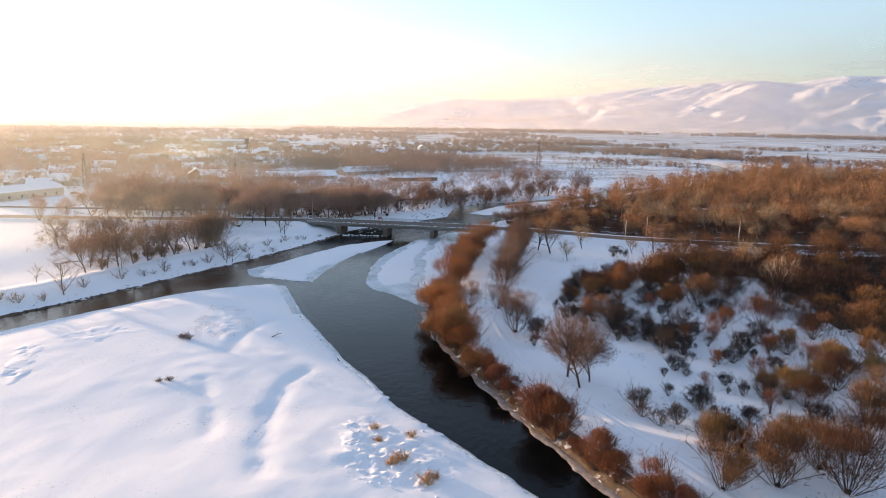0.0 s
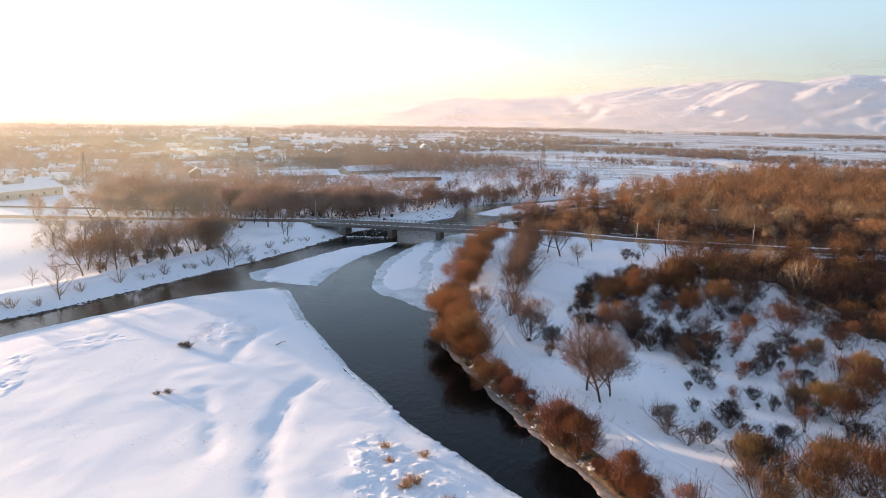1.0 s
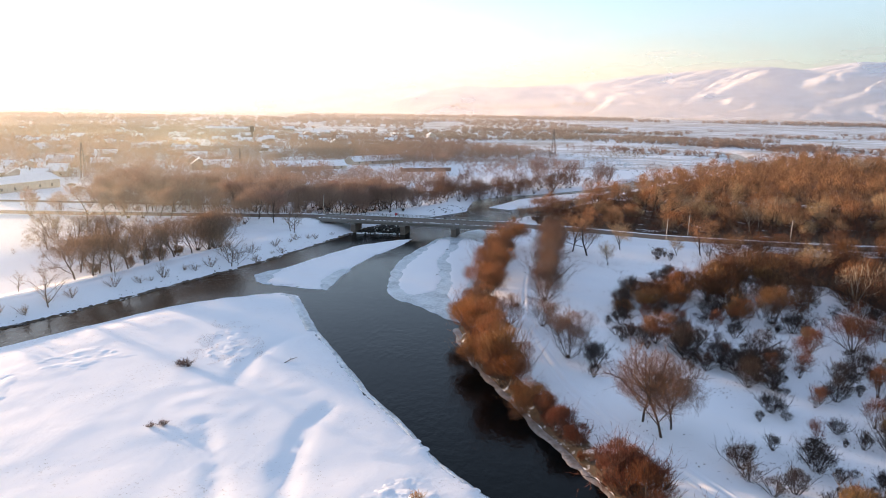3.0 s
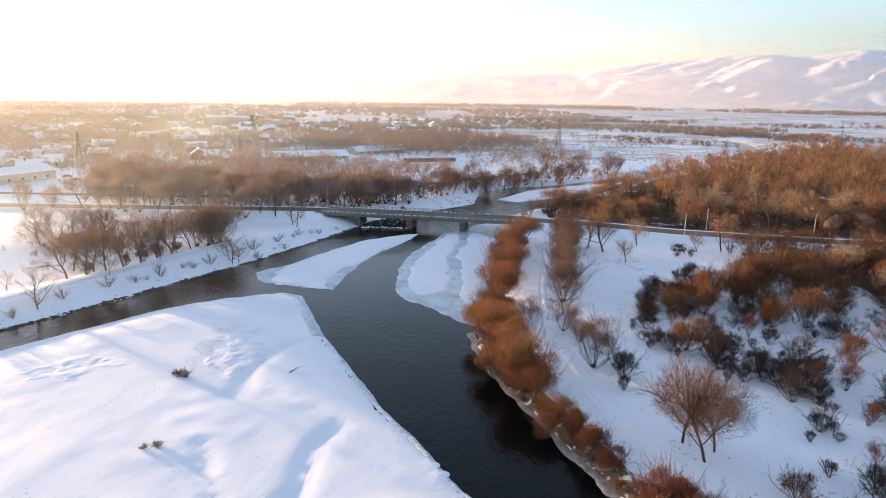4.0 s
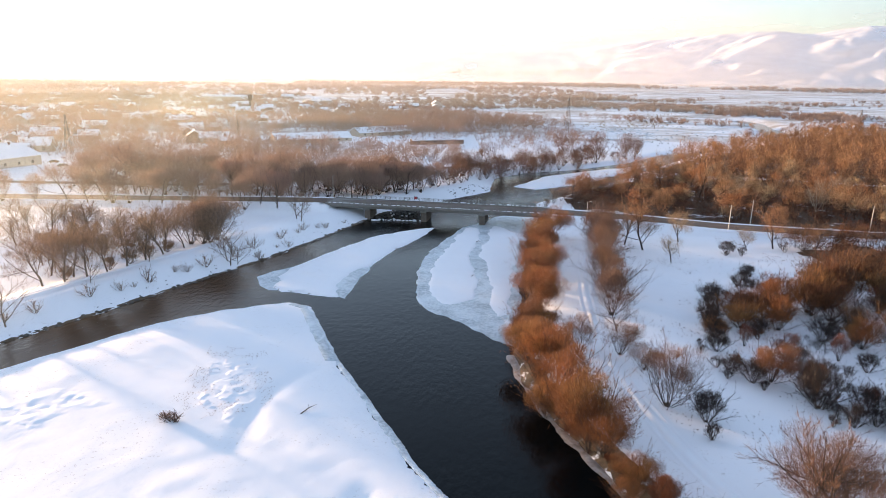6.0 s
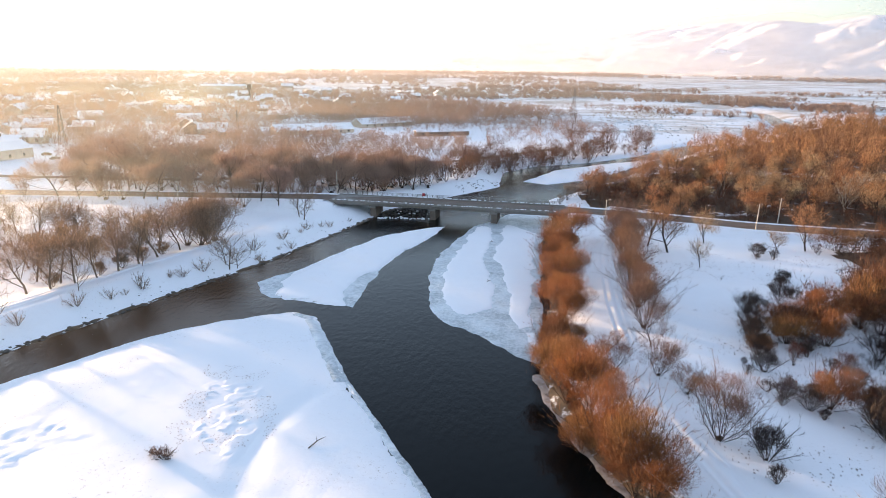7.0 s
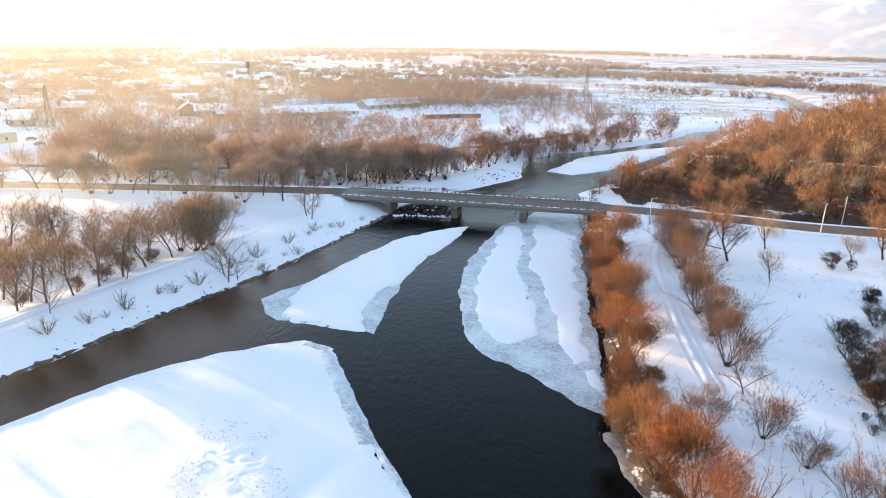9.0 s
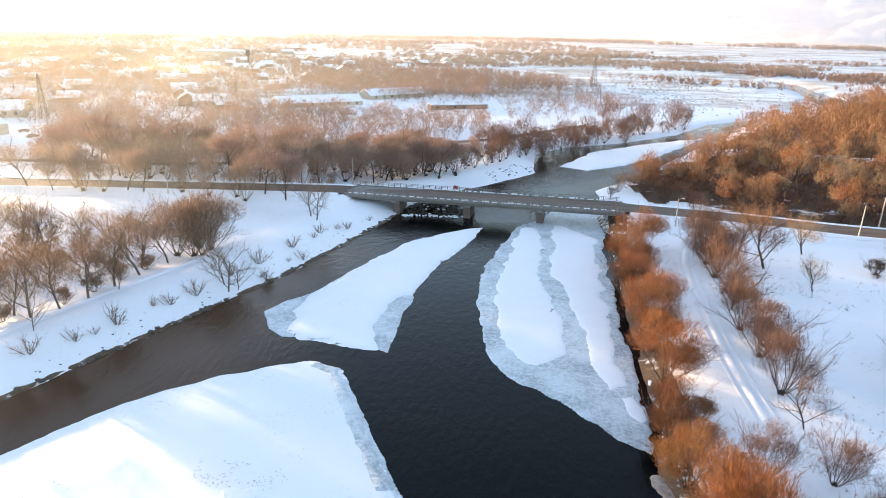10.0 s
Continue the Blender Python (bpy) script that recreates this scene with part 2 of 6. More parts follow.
# ================= plan of the river =================
RIGHT_BANK = [(100, -80), (62, -10), (40, 32), (27, 58), (16.9, 76.6), (11.7, 87.5), (6.4, 98.6), (1.5, 110.3), (-2.9, 121.5), (-6.9, 131.8),
              (-10.2, 142.7), (-11.4, 153), (-8.6, 163), (-7.6, 176), (-6.2, 190), (-5, 205), (-2.6, 226), (0.5, 245), (3, 264),
              (3, 287), (16, 304), (37, 336), (69, 385), (108, 445), (166, 517), (215, 577), (240, 610), (248, 670), (268, 745), (266, 790),
              (250, 815), (232, 830)]
LEFT_BANK = [(225, 818), (240, 806), (252, 785), (250, 745), (228, 663), (206, 590), (180, 545), (150, 505), (117, 471), (86, 447), (61, 409), (29, 379),
             (3.4, 364), (-10, 346), (-12, 328), (-13, 311), (-24, 297), (-34, 286), (-44, 272), (-51, 259), (-54, 248), (-58, 236.5), (-63.5, 221), (-68.4, 208.5),
             (-74.6, 195.3), (-80.5, 183), (-85, 174), (-91, 161.5), (-98, 148.5), (-103.6, 139.5), (-118, 115), (-140, 85), (-175, 40), (-240, -30)]
BAR = [(-225, -60), (-160, 30), (-132, 72), (-110, 108), (-97, 130), (-92, 138), (-87, 145.6), (-81.2, 154), (-75.6, 162.6), (-66, 170), (-59.5, 173.6), (-54.5, 175.1),
       (-50.2, 172.6), (-45.6, 161.8), (-39.6, 148.2), (-33.2, 136), (-25.2, 120.6), (-19, 111), (-12.8, 100.3), (-3.6, 89), (3.8, 79.8),
       (8.5, 74), (19, 57), (30, 33), (50, -10), (80, -80)]
ISLAND = [(-62.0, 192), (-60.4, 189.4), (-61.2, 184.0), (-58.0, 182.0), (-55.4, 181.6), (-50.1, 179.7), (-45.6, 179.4), (-47.1, 183.3), (-48, 188.1), (-46.7, 196.4), (-43.4, 203),
          (-42.2, 207.5), (-38.7, 219.3), (-34.4, 231), (-30.2, 245.4), (-37.5, 241), (-47.2, 231.2), (-56.2, 212.4), (-60.6, 201)]
WATER_POLY = RIGHT_BANK + LEFT_BANK + BAR
HOLLOW_A = [(-26.4, 77.8), (-28.4, 83.9), (-29.7, 89.6), (-30.7, 96.2), (-31.1, 103), (-30.9, 108.4), (-29.4, 113.2)]
HOLLOW_C = [(-43.0, 144), (-44.1, 141.8), (-45.9, 137.4), (-46.7, 131.9), (-46.7, 126.5), (-46.0, 121)]
HOLLOW_B = [(-36.4, 87), (-37.4, 90.6), (-39.6, 95.6), (-42.5, 101), (-45.6, 107.1)]
ROAD = [(-900, 330), (-500, 290), (-300, 268), (-220, 262), (-164, 263), (-115, 263.6), (-74, 262.4), (-52, 259.6), (-31, 256.4), (-9.5, 253.1), (10.4, 249.6), (28.9, 246.2), (45.5, 242.2),
        (58.5, 239.2), (82, 235.5), (107, 232.5), (130, 231), (200, 226), (400, 212), (900, 170)]
ROAD_Z = [(-900, 3.0), (-160, 3.4), (-110, 3.8), (-60, 4.6), (-31, 4.75), (3, 4.7), (28, 4.2), (50, 3.5), (110, 2.9), (900, 2.9)]
SERVICE = [(-330, 300), (-230, 296), (-151, 296), (-120, 298), (-90, 312), (-62, 340), (-41, 362), (-28, 371), (-8, 392), (20, 423)]
TRACK_RIGHT = [(21, 246), (16, 236), (11, 223), (8.4, 212), (6.6, 200), (4.3, 182), (3.2, 167), (2.7, 155), (3, 146), (4.6, 133), (7.4, 119), (11.5, 108), (17, 97.5), (23, 85), (31, 70), (44, 48)]
TRACK_LEFT = [(-119, 138), (-108, 157), (-102, 169), (-97.5, 180), (-92.6, 191), (-87.6, 201.5), (-82.4, 216.5), (-79, 232)]


def distance_to(poly, x, y, closed=True):
    """Distances from points to a line of straight pieces, and (closed) which points lie inside."""
    best, inside = np.full(x.shape, 1e9), np.zeros(x.shape, bool)
    pts = list(poly) + ([poly[0]] if closed else [])
    for (ax, ay), (bx, by) in zip(pts[:-1], pts[1:]):
        dx, dy = bx - ax, by - ay
        s = np.clip(((x - ax) * dx + (y - ay) * dy) / (dx * dx + dy * dy), 0, 1)
        best = np.minimum(best, np.hypot(x - ax - s * dx, y - ay - s * dy))
        if closed:
            cross = ((ay > y) != (by > y)) & (x < dx * (y - ay) / (dy if dy else 1e-9) + ax)
            inside ^= cross
    return best, inside


def lattice_noise(x, y, seed):
    """Smooth value noise between -1 and 1, one cell to the unit."""
    xi, yi = np.floor(x).astype(np.int64), np.floor(y).astype(np.int64)
    fx, fy = x - xi, y - yi
    fx, fy = fx * fx * fx * (fx * (fx * 6 - 15) + 10), fy * fy * fy * (fy * (fy * 6 - 15) + 10)

    def corner(i, j):
        h = (i * 374761393 + j * 668265263 + seed * 974634777) & 0xFFFFFFFF
        h = ((h ^ (h >> 13)) * 1274126177) & 0xFFFFFFFF
        return ((h ^ (h >> 16)) & 0xFFFF) / 32767.5 - 1.0

    top = corner(xi, yi) * (1 - fx) + corner(xi + 1, yi) * fx
    low = corner(xi, yi + 1) * (1 - fx) + corner(xi + 1, yi + 1) * fx
    return top * (1 - fy) + low * fy


def waves(x, y, size, seed=0):
    """Uneven relief between about -1 and 1, whose forms are about so large."""
    x, y = np.asarray(x, float), np.asarray(y, float)
    out, c, d = 0.0, math.cos(seed * 1.7), math.sin(seed * 1.7)
    u, v = (x * c - y * d) * 1.6 / size + 31.7, (x * d + y * c) * 1.6 / size + 17.3
    for k, amp in enumerate((1.0, 0.45, 0.2)):
        out = out + amp * lattice_noise(u * 2 ** k, v * 2 ** k, seed * 7 + k)
    return out


def smooth_step(a, b, v):
    s = np.clip((v - a) / (b - a), 0, 1)
    return s * s * (3 - 2 * s)


CREST = [(-40, 30), (-20, 30), (-16, 36), (-11.4, 97), (-6.8, 147), (-2, 193), (2.7, 184), (7.3, 209), (11.8, 253), (16, 282), (20, 304), (22, 306), (24, 290), (26, 312), (27.6, 328), (30, 318), (36, 330), (50, 300), (70, 120)]


def plain(y):
    """The valley floor tilts gently up towards the hills."""
    return 18.0 * smooth_step(500, 2900, y)


def hills(x, y):
    """The snowy range: rounded spurs and domes rising to a long ridge, creased by gullies."""
    r, az = np.hypot(x, y), np.degrees(np.arctan2(x, y))
    foot = 3060 + 120 * waves(az * 60.0, 0 * r, 1500, 5)
    up = np.clip((r - foot) / (4520 - foot), 0, 1)
    crest = np.interp(az, *zip(*CREST)) - 18
    u, v = np.radians(az) * 3600.0, r
    u, v = u + 110 * waves(u, v, 900, 11) + 25 * waves(u, v, 240, 13), v + 110 * waves(u, v, 900, 12) + 25 * waves(u, v, 240, 19)
    body = crest * (0.62 * up + 0.38 * smooth_step(0.0, 1.0, up))
    folds = 0
    for size, deep, seed in ((330.0, 25.0, 3), (160.0, 17.0, 4), (85.0, 10.0, 6), (44.0, 5.5, 8)):
        folds = folds + deep * (np.abs(lattice_noise(u / size - v / (2.4 * size), v / (1.7 * size), seed)) - 0.32)
    fold = folds * smooth_step(0.0, 0.10, up) * (1.0 - 0.85 * smooth_step(0.75, 1.0, up)) * np.clip(crest / 230.0, 0, 1.1)
    rise = np.maximum(body + fold, 0.05 * crest * smooth_step(0.0, 0.1, up)) - np.maximum(r - 4520, 0) * 0.3
    return plain(y) + np.where(r > foot, rise, -2.0 - 0.02 * (foot - r))


def ground_z(x, y):
    x, y = np.asarray(x, float), np.asarray(y, float)
    dw, wet = distance_to(WATER_POLY, x, y)
    d_isl, on_isl = distance_to(ISLAND, x, y)
    dr, _ = distance_to(RIGHT_BANK, x, y, False)
    dl, _ = distance_to(LEFT_BANK, x, y, False)
    _, on_bar = distance_to(BAR, x, y)
    wob = 0.5 * waves(x, y, 9, 2)
    d = np.where(wet, -dw, dw) + wob * np.exp(-dw / 4.0)
    w = smooth_step(0.35, 0.65, dl / (dl + dr + 1e-6))
    far = smooth_step(330, 420, y)
    lip = 0.22 * (1 - np.exp(-np.maximum(d, 0) / 0.5))
    settle = smooth_step(0.5, 6, d)
    right = lip + 1.9 * (1 - np.exp(-np.maximum(d, 0) / 4.0)) + 0.18 * settle * waves(x, y, 26, 3)
    levee = 2.5 * smooth_step(0, 10.5, d) - 1.3 * smooth_step(14, 22, d)
    left = lip + levee + 1.2 * smooth_step(30, 70, d) + 0.15 * settle * waves(x, y, 30, 4)
    flat = 1.0 * (1 - np.exp(-np.maximum(d, 0) / 4.0)) + 0.3 * lip + 0.08 * settle * waves(x, y, 60, 6)
    land = (left * (1 - w) + right * w) * (1 - far) + (flat + 1.0 * w) * far
    drift = 0.16 * waves(x, y, 34, 7) + 0.03 * waves(x * 1.6, y, 8, 8)
    bar = 0.95 * (1 - np.exp(-np.maximum(d, 0) / 7.0)) + drift * smooth_step(1, 8, d)
    lumps = np.exp(-(((x + 12) / 11) ** 2 + ((y - 84) / 9) ** 2))
    bar = bar + 0.22 * lumps * waves(x, y, 4.0, 9)
    for line, deep, wide in ((HOLLOW_A, 0.32, 1.3), (HOLLOW_B, 0.22, 0.8), (HOLLOW_C, 0.24, 1.4)):
        near = distance_to(line, x, y, False)[0] + 0.5 * waves(x, y, 6, 15)
        bar = bar - deep * np.exp(-(np.maximum(near, 0) / wide) ** 2)
    crusts = smooth_step(-0.1, 0.6, waves(x, y, 26, 17))
    bar = bar + crusts * (0.07 * waves(x * 0.6 + y * 0.5, y - x * 0.4, 5, 16) + 0.05 * np.abs(waves(x, y * 0.5, 3.4, 29)))
    bar = np.maximum(bar, np.minimum(0.14, 0.3 * np.maximum(d, 0)))
    z = np.where(on_bar, bar, land)
    z = np.where(d < 0, np.maximum(-1.6, 0.35 * d), z)
    isl = np.where(on_isl, 0.42 * (1 - np.exp(-d_isl / 1.0)) + 0.06 * waves(x, y, 10, 10), -0.35 * d_isl)
    z = np.where(wet, np.maximum(z, np.where(on_isl, isl, -2)), z)
    # road bank, open under the bridge
    rd, _ = distance_to(ROAD, x, y, False)
    rz = np.interp(x, *zip(*ROAD_Z))
    gap = np.minimum(x + 65.0, 4.5 - x)          # positive between the abutments
    top = rz - 0.25 - np.maximum(0, rd - 6.3) * 0.5 - np.maximum(0, gap) * 0.75
    bank = np.where(rd < 28, top, -9)
    z = np.maximum(z, np.where(bank > -0.5, bank, -9))
    flats = 0.5 * waves(x, y, 120, 14) * smooth_step(420, 600, y) * (1 - smooth_step(700, 1000, y)) + 0.7 * waves(x, y, 700, 14) * smooth_step(800, 1200, y)
    z = z + plain(y) + np.where((y > 420) & (dw > 30), flats, 0)
    return z


def gz(x, y):
    return float(ground_z(np.array([x]), np.array([y]))[0])


def spaced(stops):
    out = [stops[0][0]]
    for (a, s0), (b, s1) in zip(stops[:-1], stops[1:]):
        p = a
        while p < b - 1e-6:
            step = s0 + (s1 - s0) * (p - a) / (b - a)
            p = min(p + step, b)
            out.append(p)
    return np.array(out)


def sheet(name, xs, ys, height, material, keep=None):
    """A ground sheet over a grid."""
    gx, gy = np.meshgrid(xs, ys)
    zz = height(gx, gy)
    n = len(xs)
    i = np.arange((len(ys) - 1) * (n - 1))
    a = (i // (n - 1)) * n + i % (n - 1)
    quads = np.stack([a, a + 1, a + n + 1, a + n], 1)
    verts = np.stack([gx, gy, zz], -1).reshape(-1, 3)
    if keep is not None:
        ok = keep(gx, gy).ravel()
        quads = quads[ok[quads].any(1)]
        used = np.unique(quads)
        back = np.zeros(len(verts), int)
        back[used] = np.arange(len(used))
        verts, quads = verts[used], back[quads]
    return mesh_from(name, verts, quads, material, True)


xs = spaced([(-4600, 220), (-1200, 60), (-400, 12), (-165, 2.2), (-110, 1.15), (30, 1.15), (75, 2.2), (150, 5), (400, 16), (1200, 60), (4600, 220)])
ys = spaced([(-400, 30), (20, 6), (65, 0.95), (200, 1.2), (270, 1.4), (330, 4), (520, 7), (1100, 40), (3200, 120), (4900, 200)])
ground = tagged(new("ground", sheet("ground", xs, ys, ground_z, SNOW)), "snow-covered flood plain and banks under low winter sun", "ground", kind="structure")

hill_az, hill_r = np.radians(np.arange(-24.0, 52.0, 0.21)), spaced([(2860, 16), (4560, 18), (4900, 60)])
ha, hr = np.meshgrid(hill_az, hill_r)
hx, hy, nh = hr * np.sin(ha), hr * np.cos(ha), len(hill_az)
hi = np.arange((len(hill_r) - 1) * (nh - 1))
hi = (hi // (nh - 1)) * nh + hi % (nh - 1)
HILL_SNOW = snow_material("hill_snow", soil=False)
tagged(new("hills", mesh_from("hills", np.stack([hx, hy, hills(hx, hy)], -1).reshape(-1, 3), np.stack([hi, hi + 1, hi + nh + 1, hi + nh], 1), HILL_SNOW, True)),
       "long range of rounded snowy hills in pale haze", "hills", kind="structure")

wx, wy = np.array([-260.0, 320.0]), np.array([-120.0, 1080.0])
water = tagged(new("water", sheet("water", wx, wy, lambda x, y: 0 * x, WATER)), "dark open river water with fine ripples", "river", kind="structure")


def floe(name, poly, top, edge, material, label, res=0.6, seed=1, rough=0.05, kind="structure", category="ice", base=None, jag=0.6, grow=0.0):
    """A slab of ice or snow with an uneven rim, on the water or on another slab."""
    px, py = np.array(poly).T
    gx = np.arange(px.min() - 2, px.max() + 2, res)
    gy = np.arange(py.min() - 2, py.max() + 2, res)

    def depth(x, y):
        d, ins = distance_to(poly, x, y)
        return np.where(ins, d, -d) + grow + jag * waves(x, y, 7, seed) + 0.3 * jag * waves(x, y, 2.0, seed + 1)

    low = -0.25 if base is None else base - 0.1

    def high(x, y):
        d = depth(x, y)
        return np.where(d > 0, low + (top - low) * (1 - np.exp(-(d + 0.15) / edge)) + rough * waves(x, y, 4, seed + 2), low + 0.25 * d)

    me = sheet(name, gx, gy, high, material, lambda x, y: depth(x, y) > -res)
    return tagged(new(name, me), label, category, kind=kind)


ICE_SHELF = [(-31.6, 203), (-31, 191), (-29.4, 177.6), (-26.8, 172.9), (-22.6, 168.8), (-18.8, 164.2), (-15.4, 159.8), (-12.8, 157.2), (-11.2, 155.4),
             (-10.2, 163), (-9, 176), (-8, 190), (-6.8, 205), (-4.6, 226), (-1.8, 245), (0.5, 266), (-6, 270), (-12, 262), (-15.2, 256.4), (-22.6, 245.4), (-27, 229.6), (-30.6, 212)]
SNOW_A = [(-23.3, 236.5), (-26.8, 214.8), (-28.6, 198.2), (-27.8, 185.1), (-24.7, 177), (-22.6, 176.1), (-18.3, 180.3), (-17.0, 188.5), (-17.6, 196), (-18.6, 204.5), (-19.5, 212), (-17.6, 224), (-16.3, 239.7), (-17.5, 247), (-20, 247)]
SNOW_B = [(-14, 243), (-15.2, 230), (-17.2, 217), (-15.7, 207), (-15.2, 198.5), (-14.6, 187.5), (-15.0, 177.4), (-13.7, 170.8), (-11.2, 172), (-9.9, 189), (-8.4, 205), (-6.8, 222), (-4.6, 238), (-8.8, 247), (-12.5, 249)]
SNOW_C = [(-12.4, 168.6), (-10.9, 169.2), (-10.2, 163.8), (-11.4, 162.6), (-12.6, 165)]
floe("ice_shelf", ICE_SHELF, 0.08, 0.25, ICE, "grey-blue river ice shelf with refrozen rim along the bank", seed=21, rough=0.015, grow=0.25, res=0.4)
floe("snow_island", ISLAND, 0.46, 0.9, ICE_SNOW, "smooth snow-covered gravel island in the river", seed=33, rough=0.03, res=0.4, jag=0.45, grow=0.5, category="island")
floe("snow_patch", SNOW_A, 0.20, 0.45, ICE_SNOW, "smooth white snow lying on the river ice", seed=31, rough=0.015, base=0.08, category="snow", res=0.4)
floe("snow_patch", SNOW_B, 0.20, 0.45, ICE_SNOW, "smooth white snow lying on the river ice", seed=41, rough=0.015, base=0.08, category="snow", res=0.4)
floe("snow_patch", SNOW_C, 0.20, 0.45, ICE_SNOW, "small snow-covered plate stranded at the ice edge", seed=43, rough=0.02, base=0.08, category="snow", res=0.3, jag=0.3)
floe("ice_bar", [(-3.3, 324.5), (5.5, 318), (19, 328), (35, 346), (49.5, 367), (71, 401), (41, 381), (13, 356)], 0.35, 0.8, ICE_SNOW, "snow-covered ice bar in the upper river", res=1.2, seed=51, category="ice")
floe("ice_bar", [(90, 425), (120, 447), (160, 500), (200, 560), (205, 590), (180, 560), (130, 480)], 0.35, 0.8, ICE_SNOW, "snow-covered ice bar in the upper river", res=2.0, seed=53, category="ice")
floe("ice_rim", [(-66.9, 191.7), (-64.2, 185.2), (-61.2, 182.6), (-58.6, 183), (-59.0, 190), (-60.2, 196), (-58.6, 201.5), (-60.8, 201), (-64.4, 196.4)], 0.09, 0.2, ICE, "grey ice sheet on the tip of the snow island", seed=61, rough=0.01, res=0.3, jag=0.35)
floe("ice_rim", [(-44.4, 178.6), (-43.4, 192), (-42.2, 204), (-41, 212), (-44, 206), (-47.6, 197), (-49, 188.4), (-48.2, 182)], 0.09, 0.2, ICE, "grey ice sheet along the snow island", seed=63, rough=0.01, res=0.3, jag=0.35)


def band(line, a, b):
    """A closed outline between two offsets to the left of a line."""
    pts = np.array(line, float)
    t = np.gradient(pts, axis=0)
    n = np.stack([-t[:, 1], t[:, 0]], 1) / np.hypot(*t.T)[:, None]
    return [tuple(p) for p in pts + n * a] + [tuple(p) for p in (pts + n * b)[::-1]]


floe("ice_rim", band(RIGHT_BANK[0:12], 1.5, -0.6), 0.10, 0.3, SHORE_ICE, "brownish shore ice along the willow bank", seed=65, rough=0.02, jag=0.5, res=0.35)
floe("ice_rim", band(BAR[11:15], -2.4, 0.4), 0.45, 0.6, ICE, "grey-blue ice sheet on the tip of the snow bar", seed=69, rough=0.03, jag=0.5, res=0.3)
floe("ice_rim", band(BAR[12:24], -0.75, 0.65), 0.12, 0.3, ICE, "pale ice rim along the snow bar", seed=67, rough=0.03, jag=0.2, res=0.3)


def broken_snow(poly, label, seed, deep, res=0.24, size=1.7):
    """Trampled or wind-broken snow: a finer sheet over the ground, uneven inside, sunk at its rim."""
    px, py = np.array(poly).T
    gx, gy = np.arange(px.min() - 1, px.max() + 1, res), np.arange(py.min() - 1, py.max() + 1, res)

    def depth(x, y):
        d, ins = distance_to(poly, x, y)
        return np.where(ins, d, -d) + 1.2 * waves(x, y, 6, seed)

    def high(x, y):
        d = depth(x, y)
        holes = smooth_step(0.05, 0.5, waves(x, y, size, seed + 1)) + 0.5 * smooth_step(0.1, 0.5, waves(x, y, size * 0.5, seed + 2))
        patch = smooth_step(-0.3, 0.35, waves(x, y, 5, seed + 4))
        return ground_z(x, y) + 0.12 * smooth_step(0, 4.0, d) - 0.06 + patch * smooth_step(0.5, 4.5, d) * deep * (0.35 - holes) - 0.1 * (d < 0.1)

    tagged(new("broken_snow", sheet("broken_snow", gx, gy, high, ROOF_SNOW, lambda x, y: depth(x, y) > -0.3)), label, "snow", kind="structure")


broken_snow([(-22, 95), (-13, 98), (-6, 88), (-2.5, 80), (-5, 74), (-17, 76)], "trampled snow with deep footprints beside dry tufts", 81, 0.34)
broken_snow([(-88, 124), (-80, 121), (-72, 106), (-74, 98), (-84, 108)], "wind-broken crust on the snow bar", 85, 0.2, 0.35, 2.4)
broken_snow([(-62, 149), (-51, 149.5), (-44, 134), (-48, 124), (-57, 130)], "rough weedy snow on the bar", 89, 0.18, 0.3, 2.2)
broken_snow([(-86, 127), (-77, 135), (-69, 138), (-65, 130), (-71, 123), (-80, 120)], "low wind ripples in the crust of the snow bar", 94, 0.12, 0.35, 2.8)

# ================= road, tracks, bridge =================
def finely(line, step):
    pts = [Vector(p) for p in line]
    out = []
    for i in range(len(pts) - 1):
        p0, p1, p2, p3 = pts[max(i - 1, 0)], pts[i], pts[i + 1], pts[min(i + 2, len(pts) - 1)]
        n = max(1, int((p2 - p1).length / step))
        for k in range(n):
            s = k / n
            out.append(0.5 * ((2 * p1) + (p2 - p0) * s + (2 * p0 - 5 * p1 + 4 * p2 - p3) * s * s + (3 * p1 - p0 - 3 * p2 + p3) * s ** 3))
    return np.array([tuple(p) for p in out + [pts[-1]]])


def strip(name, line, profile, height, material, step=2.0):
    """A ribbon along a line; profile: (offset, rise) pairs across it."""
    c = finely(line, step)
    t = np.gradient(c, axis=0)
    n = np.stack([-t[:, 1], t[:, 0]], 1) / np.hypot(*t.T)[:, None]
    off = np.array(profile)
    pts = c[:, None] + n[:, None] * off[None, :, :1]
    z = height(pts[..., 0], pts[..., 1]) + off[None, :, 1]
    verts = np.concatenate([pts, z[..., None]], -1).reshape(-1, 3)
    k, m = len(off), len(c)
    i = np.arange((m - 1) * (k - 1))
    a = (i // (k - 1)) * k + i % (k - 1)
    return mesh_from(name, verts, np.stack([a, a + k, a + k + 1, a + 1], 1), material, True)


def road_height(x, y):
    return np.interp(x, *zip(*ROAD_Z))


